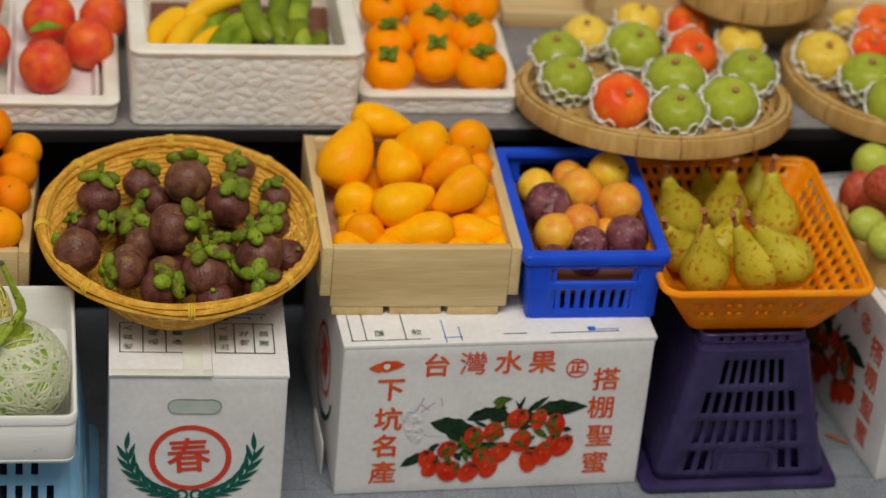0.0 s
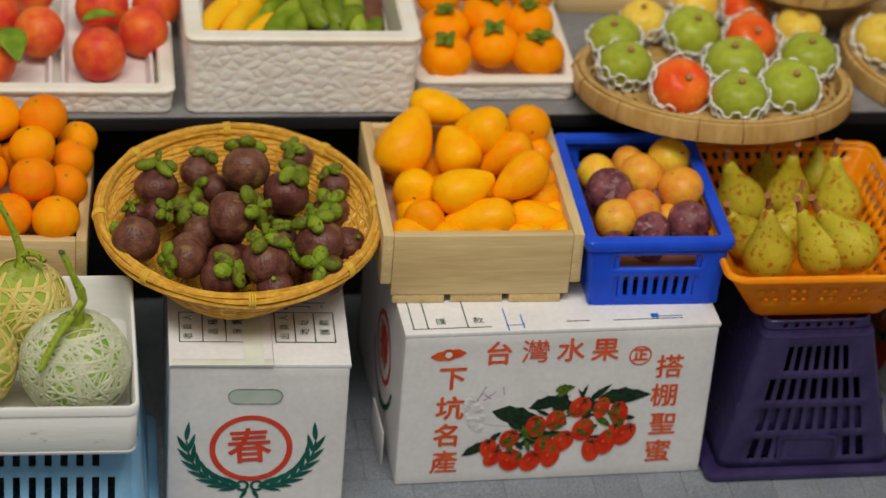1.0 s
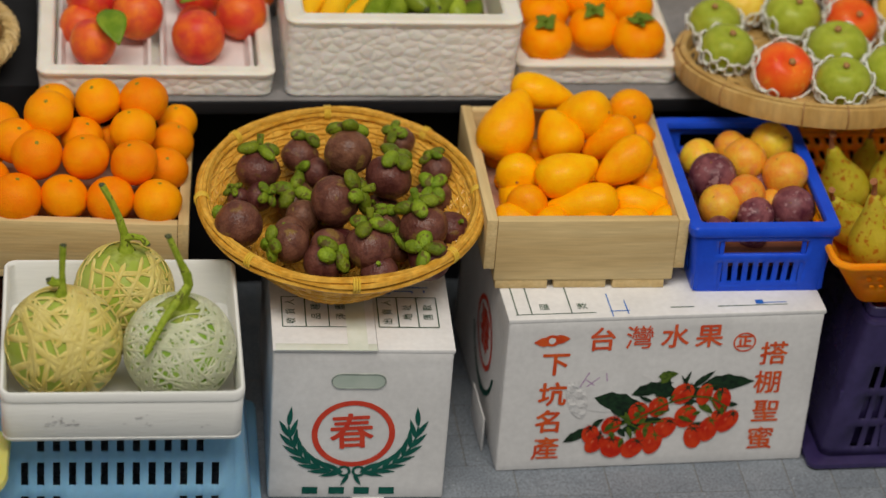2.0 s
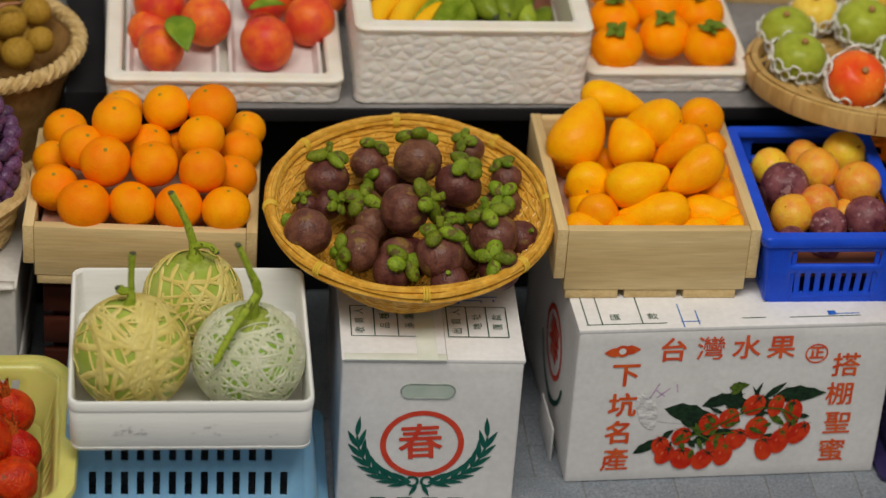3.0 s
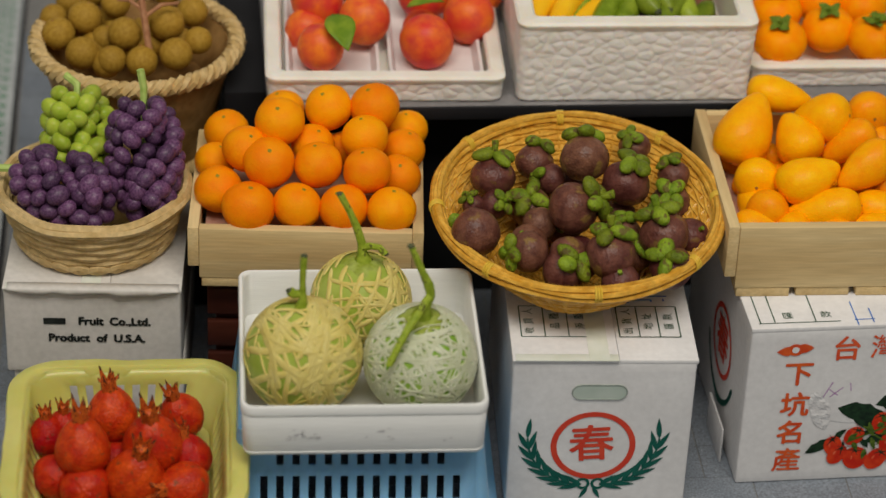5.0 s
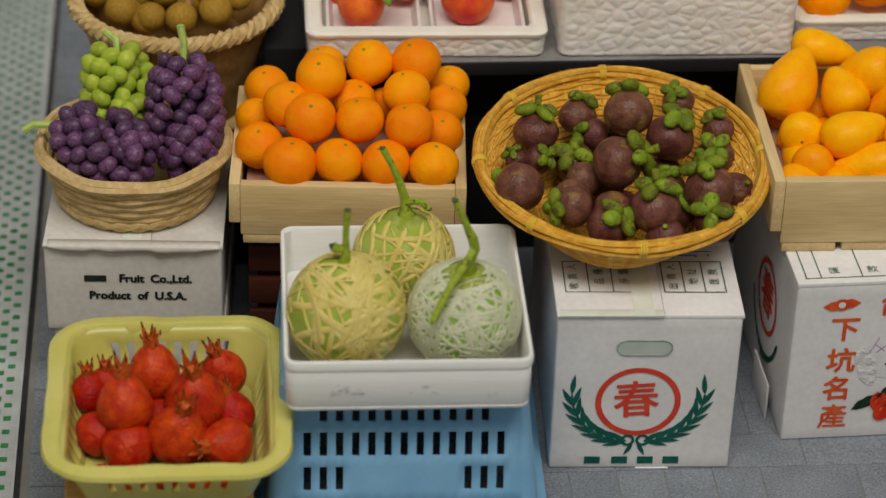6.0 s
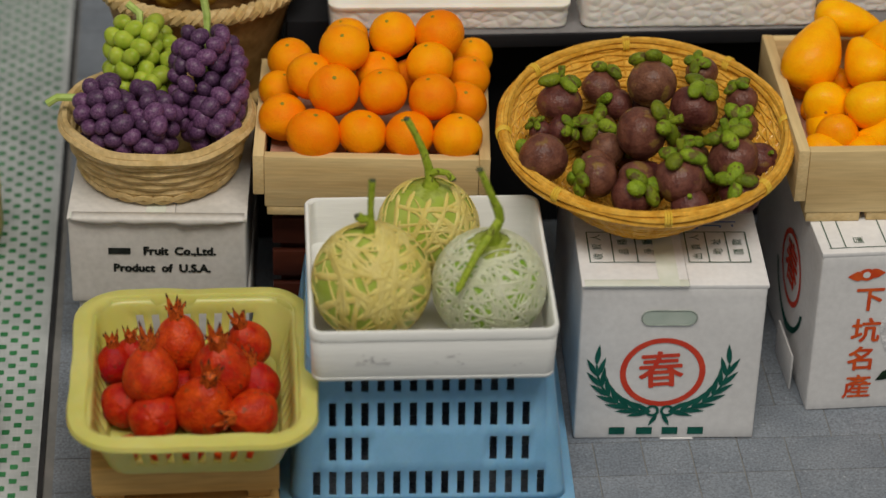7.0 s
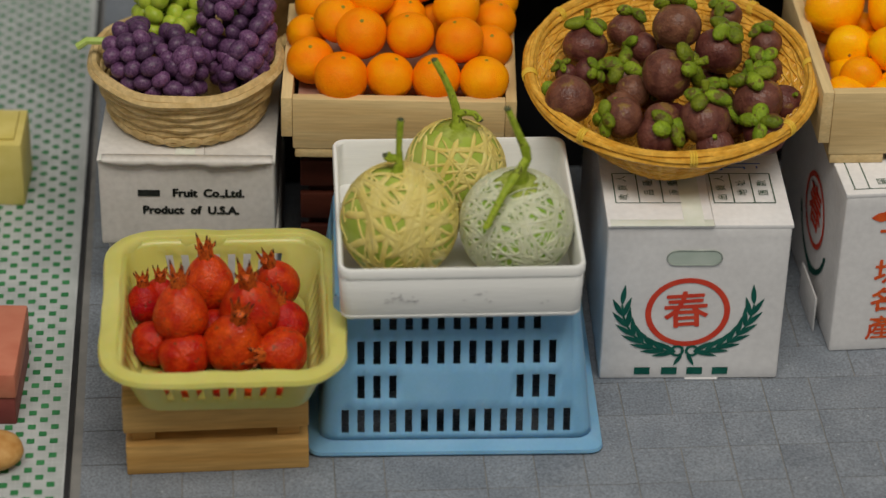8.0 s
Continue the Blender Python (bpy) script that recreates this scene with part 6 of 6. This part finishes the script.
def netting(seed, count, width, cap, R=1.0, reach=0.9):
    """Raised strands that wander over the rind."""
    bm = bmesh.new()
    rnd = random.Random(seed)
    for _ in range(count):
        p = Vector((rnd.gauss(0, 1), rnd.gauss(0, 1), rnd.gauss(0, 0.9))).normalized()
        d = p.cross(Vector((rnd.gauss(0, 1), rnd.gauss(0, 1), rnd.gauss(0, 1)))).normalized()
        pts, turn = [], rnd.uniform(-0.1, 0.1)
        for i in range(rnd.randint(10, 22)):
            if p.z > cap:
                break
            pts.append(p * R * (1.002 + 0.004 * (_ % 5) / 5))
            d = (d + (turn + rnd.uniform(-0.1, 0.1)) * p.cross(d)).normalized()
            p = (p + 0.12 * reach * d).normalized()
            d = (d - p * d.dot(p)).normalized()
        n = len(pts)
        if n < 4:
            continue
        w = width * rnd.choice((0.45, 0.7, 1.0, 1.3))
        rings, last = [], None
        for i, c_ in enumerate(pts):
            dd = (pts[min(i + 1, n - 1)] - pts[max(i - 1, 0)]).normalized()
            nrm = c_.normalized()
            sd = nrm.cross(dd).normalized()
            k = 0.35 if i in (0, n - 1) else 1.0
            rings.append([bm.verts.new(c_ + sd * w * k * u + nrm * h) for u, h in ((-1, -0.006), (-0.65, 0.011), (0.65, 0.011), (1, -0.006))])
        for a, b in zip(rings, rings[1:]):
            for j in range(3):
                bm.faces.new((a[j], a[j + 1], b[j + 1], b[j]))
    return bm


for i, (x, y, z, r) in enumerate(MELONS):
    pale = i == 2
    t = new("netted_melon")
    tagged(t, ("green melon with cream netting at the back of the tray", "round melon with thick cream netting", "green melon with dense pale netting")[i], "melon", "melons in the tray")
    t.matrix_basis = pose(x * CM, y * CM, z * CM, -2, (2, -1, 0)[i], (10, 60, 200)[i])
    R = r
    for pn, bm, mt, lb_ in (("rind", ball(48, 30, 0.97, 0.0, 0.02, None, i), "melon_deep" if pale else "melon", ""),
                            ("netting", netting(20 + i, (160, 145, 370)[i], (0.042, 0.05, 0.026)[i], (0.93, 0.995, 0.96)[i]), "net_pale" if pale else "net_cream", "raised pale netting" if pale else "raised cream netting")):
        bmesh.ops.scale(bm, vec=(R, R, R), verts=bm.verts)
        part(pn, bm, mt, t, lb_, 60)
    if i != 1:
        cap = bmesh.new()
        rings = []
        for q in range(7):
            reach = 0.44 * q / 6
            rings.append([cap.verts.new(R * (1.012 - 0.012 * (q / 6) ** 2) * Vector((math.sin(b_) * math.cos(a), math.sin(b_) * math.sin(a), 0.97 * math.cos(b_)))) for a in [2 * math.pi * k / 36 for k in range(36)]
                          for b_ in [0.02 + reach * (1 + 0.45 * (q > 3) * noise.noise(Vector((2.2 * math.cos(a), 2.2 * math.sin(a), i))))]])
        for lo, hi in zip(rings, rings[1:]):
            for k in range(36):
                cap.faces.new((lo[k], lo[(k + 1) % 36], hi[(k + 1) % 36], hi[k]))
        part("stalk_stain", cap, "melon_stain", t, "olive green stain round the stalk", 60)
    st = bmesh.new()
    if i == 0:
        tube([(0, 0, R * 0.94), (-0.01, 0.0, R + 0.07), (-0.03, 0.0, R + 0.2), (-0.1, 0.02, R + 0.42), (-0.2, 0.04, R + 0.62), (-0.31, 0.05, R + 0.82)], [0.12, 0.06, 0.05, 0.045, 0.04, 0.045], 8, False, st)
        tube([(-0.02, 0, R + 0.14), (0.08, -0.05, R + 0.2), (0.18, -0.08, R + 0.2), (0.25, -0.1, R + 0.13)], [0.045, 0.045, 0.04, 0.045], 8, False, st)
    elif i == 1:
        tube([(0, 0, R * 0.95), (0.02, 0.02, R + 0.1), (0.02, 0.03, R + 0.3), (0.05, 0.05, R + 0.64)], [0.08, 0.045, 0.036, 0.042], 8, False, st)
        tube([(0.0, 0.03, R + 0.14), (-0.08, 0.05, R + 0.13), (-0.13, 0.06, R + 0.17)], [0.045, 0.05, 0.055], 8, False, st)
    else:
        tube([(0, 0, R * 0.94), (0.03, 0, R + 0.1), (0.08, 0.0, R + 0.26), (0.05, 0.0, R + 0.4), (-0.03, 0.02, R + 0.58), (-0.1, 0.03, R + 0.74), (-0.17, 0.04, R + 0.9)], [0.14, 0.06, 0.055, 0.055, 0.045, 0.04, 0.035], 8, False, st)
        tube([(0.06, -0.03, R + 0.26), (-0.05, -0.2, R + 0.17), (-0.18, -0.38, R + 0.04), (-0.3, -0.52, R - 0.14), (-0.38, -0.6, R - 0.3)], [0.05, 0.045, 0.042, 0.042, 0.04], 8, False, st)
    for v in st.verts:
        v.co += 0.012 * noise.noise_vector(v.co * 9.0)
    bmesh.ops.rotate(st, cent=(0, 0, 0), matrix=Matrix.Rotation(-radians((10, 60, 200)[i]), 3, "Z"), verts=st.verts)
    part("stalk", st, "melon_stalk", t, "dried green stalk")
    for q in (((-0.31, 0.05, R + 0.82), (0.25, -0.1, R + 0.13)), ((0.05, 0.05, R + 0.64), (-0.13, 0.06, R + 0.17)), ((-0.17, 0.04, R + 0.9),))[i]:
        ce = ball(10, 6, 0.6)
        bmesh.ops.transform(ce, matrix=pose(0, 0, 0, 0, 0, -(10, 60, 200)[i]) @ Matrix.Translation(q) @ Matrix.Scale(0.043, 4), verts=ce.verts)
        part("cut_end", ce, "stem_end", t, "dark dried stalk end", 60)

# wax apples at the far end
WAX = [
    (6.16, 3.7, 2.99, 0.29), (5.8, 2.95, 2.97, 0.27), (5.95, 2.54, 3.14, 0.25), (5.75, 2.14, 2.95, 0.25), (5.9, 1.75, 2.98, 0.26), (5.94, 2.31, 3.5, 0.26),
]
w_me = {c: mesh("body", ball(24, 14, 1.25, 0.0, 0.08), 60) for c in ("wax_red", "wax_green")}
for (x, y, z, r), c in zip(WAX, ("wax_green", "wax_red", "wax_red", "wax_green", "wax_green", "wax_red")):
    fruit("wax_apple", ("red" if c == "wax_red" else "yellow green") + " wax apple in the bamboo basket", "fruit", "wax apples in the basket", [("body", w_me[c], c)], facing(x, y, z, (random.uniform(-1, 1), random.uniform(-1, 0), 0.6), spin(), r))

# ---- things on the mosaic floor ----
yb = thing("yellow_box", -11.78, 3.05, 0.03, "pale yellow block standing on the mosaic floor", "box")
part("block", rbox(-1.0, 0.3, 0, 0.9, 0, 0.95, 0.04), "butter", yb)
part("lid", rbox(-0.9, 0.2, 0.1, 0.8, 0.95, 1.0, 0.02), "butter", yb)
pb = thing("salmon_box", -11.04, -1.66, 0.03, "salmon red box with maroon sides on the mosaic floor", "box")
part("base", rbox(-1.2, -0.02, 0.02, 1.4, 0, 0.4, 0.03), "maroon", pb)
part("lid", rbox(-1.22, 0.0, 0, 1.42, 0.4, 0.75, 0.03), "salmon", pb)
bl = thing("bread_roll", -11.22, -2.36, 0.03, "golden baked roll lying on the mosaic floor", "bread")
bm = ball(24, 14, 0.6, 0, 0.06)
bmesh.ops.transform(bm, matrix=Matrix.Translation((0, 0, 0.19)) @ Matrix.Diagonal((0.34, 0.3, 0.32, 1)), verts=bm.verts)
part("crust", bm, "bread", bl)

tg = thing("twig", 5.62, 1.4, 0.0, "short brown twig lying on the tiles", "twig")
part("stem", tube([(-0.12, 0.1, 0.03), (0.0, 0.02, 0.035), (0.14, -0.1, 0.03)], [0.025, 0.03, 0.02], 6), "stalk", tg)

# ---- floor pieces ----
floor = setting("floor", rbox(-8, 26, -12, 17, -0.06, -0.011, 0), "joint", "grey terrazzo miniature tile floor")
floor.matrix_basis = pose(-3.78 * CM, -2.6 * CM, 0, 0, 0, 3.6)
TW, TH, GAP = 0.585, 0.645, 0.007  # tile module: some tiles are two wide, a few two deep
tile_rnd = random.Random(21)
tile_me = {(w, h): mesh("tile", rbox(GAP, w * TW - GAP, GAP, h * TH - GAP, -0.03, 0.0, 0.005, None, 1), 30) for w in (1, 2) for h in (1, 2)}
far, taken = bmesh.new(), set()
for j in range(-14, 22):
    for i in range(-11, 34):
        if (i, j) in taken:
            continue
        w = 2 if tile_rnd.random() < 0.3 and (i + 1, j) not in taken else 1
        h = 2 if w == 1 and tile_rnd.random() < 0.22 and (i, j + 1) not in taken else 1
        taken |= {(i + a, j + b) for a in range(w) for b in range(h)}
        x, y = TW * i, TH * j
        if x > -8 + 0.1 and -9 <= i < 16 and -3 <= j < 7:
            o = obj("tile", tile_me[w, h], "tile", floor)
            o.matrix_basis = pose(x * CM, y * CM, tile_rnd.uniform(-0.0015, 0.0015) * CM)
        else:
            add(far, [(x + GAP, y + GAP, 0), (x + w * TW - GAP, y + GAP, 0), (x + w * TW - GAP, y + h * TH - GAP, 0), (x + GAP, y + h * TH - GAP, 0)], [(0, 1, 2, 3)])
tagged(part("tiles", far, "tile", floor, "grey tiles further off", 0), "", "", "", "stuff")
green, white = bmesh.new(), bmesh.new()
P = 0.135
for i in range(65):
    for j in range(195):
        x, y = -0.12 - P * (i + 1), -10.9 + P * j
        add(white, [(x + 0.006, y + 0.006, 0.034), (x + P - 0.006, y + 0.006, 0.034), (x + P - 0.006, y + P - 0.006, 0.034), (x + 0.006, y + P - 0.006, 0.034)], [(0, 1, 2, 3)])
        if (i + j) % 2 and i < 62:
            add(green, [(x - 0.046, y - 0.046, 0.038), (x + 0.046, y - 0.046, 0.038), (x + 0.046, y + 0.046, 0.038), (x - 0.046, y + 0.046, 0.038)], [(0, 1, 2, 3)])
tagged(part("white_tesserae", white, "mosaic", mos, "white mosaic squares", 0), "", "", "", "stuff")
tagged(part("green_tesserae", green, "mosaic_green", mos, "green mosaic squares", 0), "", "", "", "stuff")
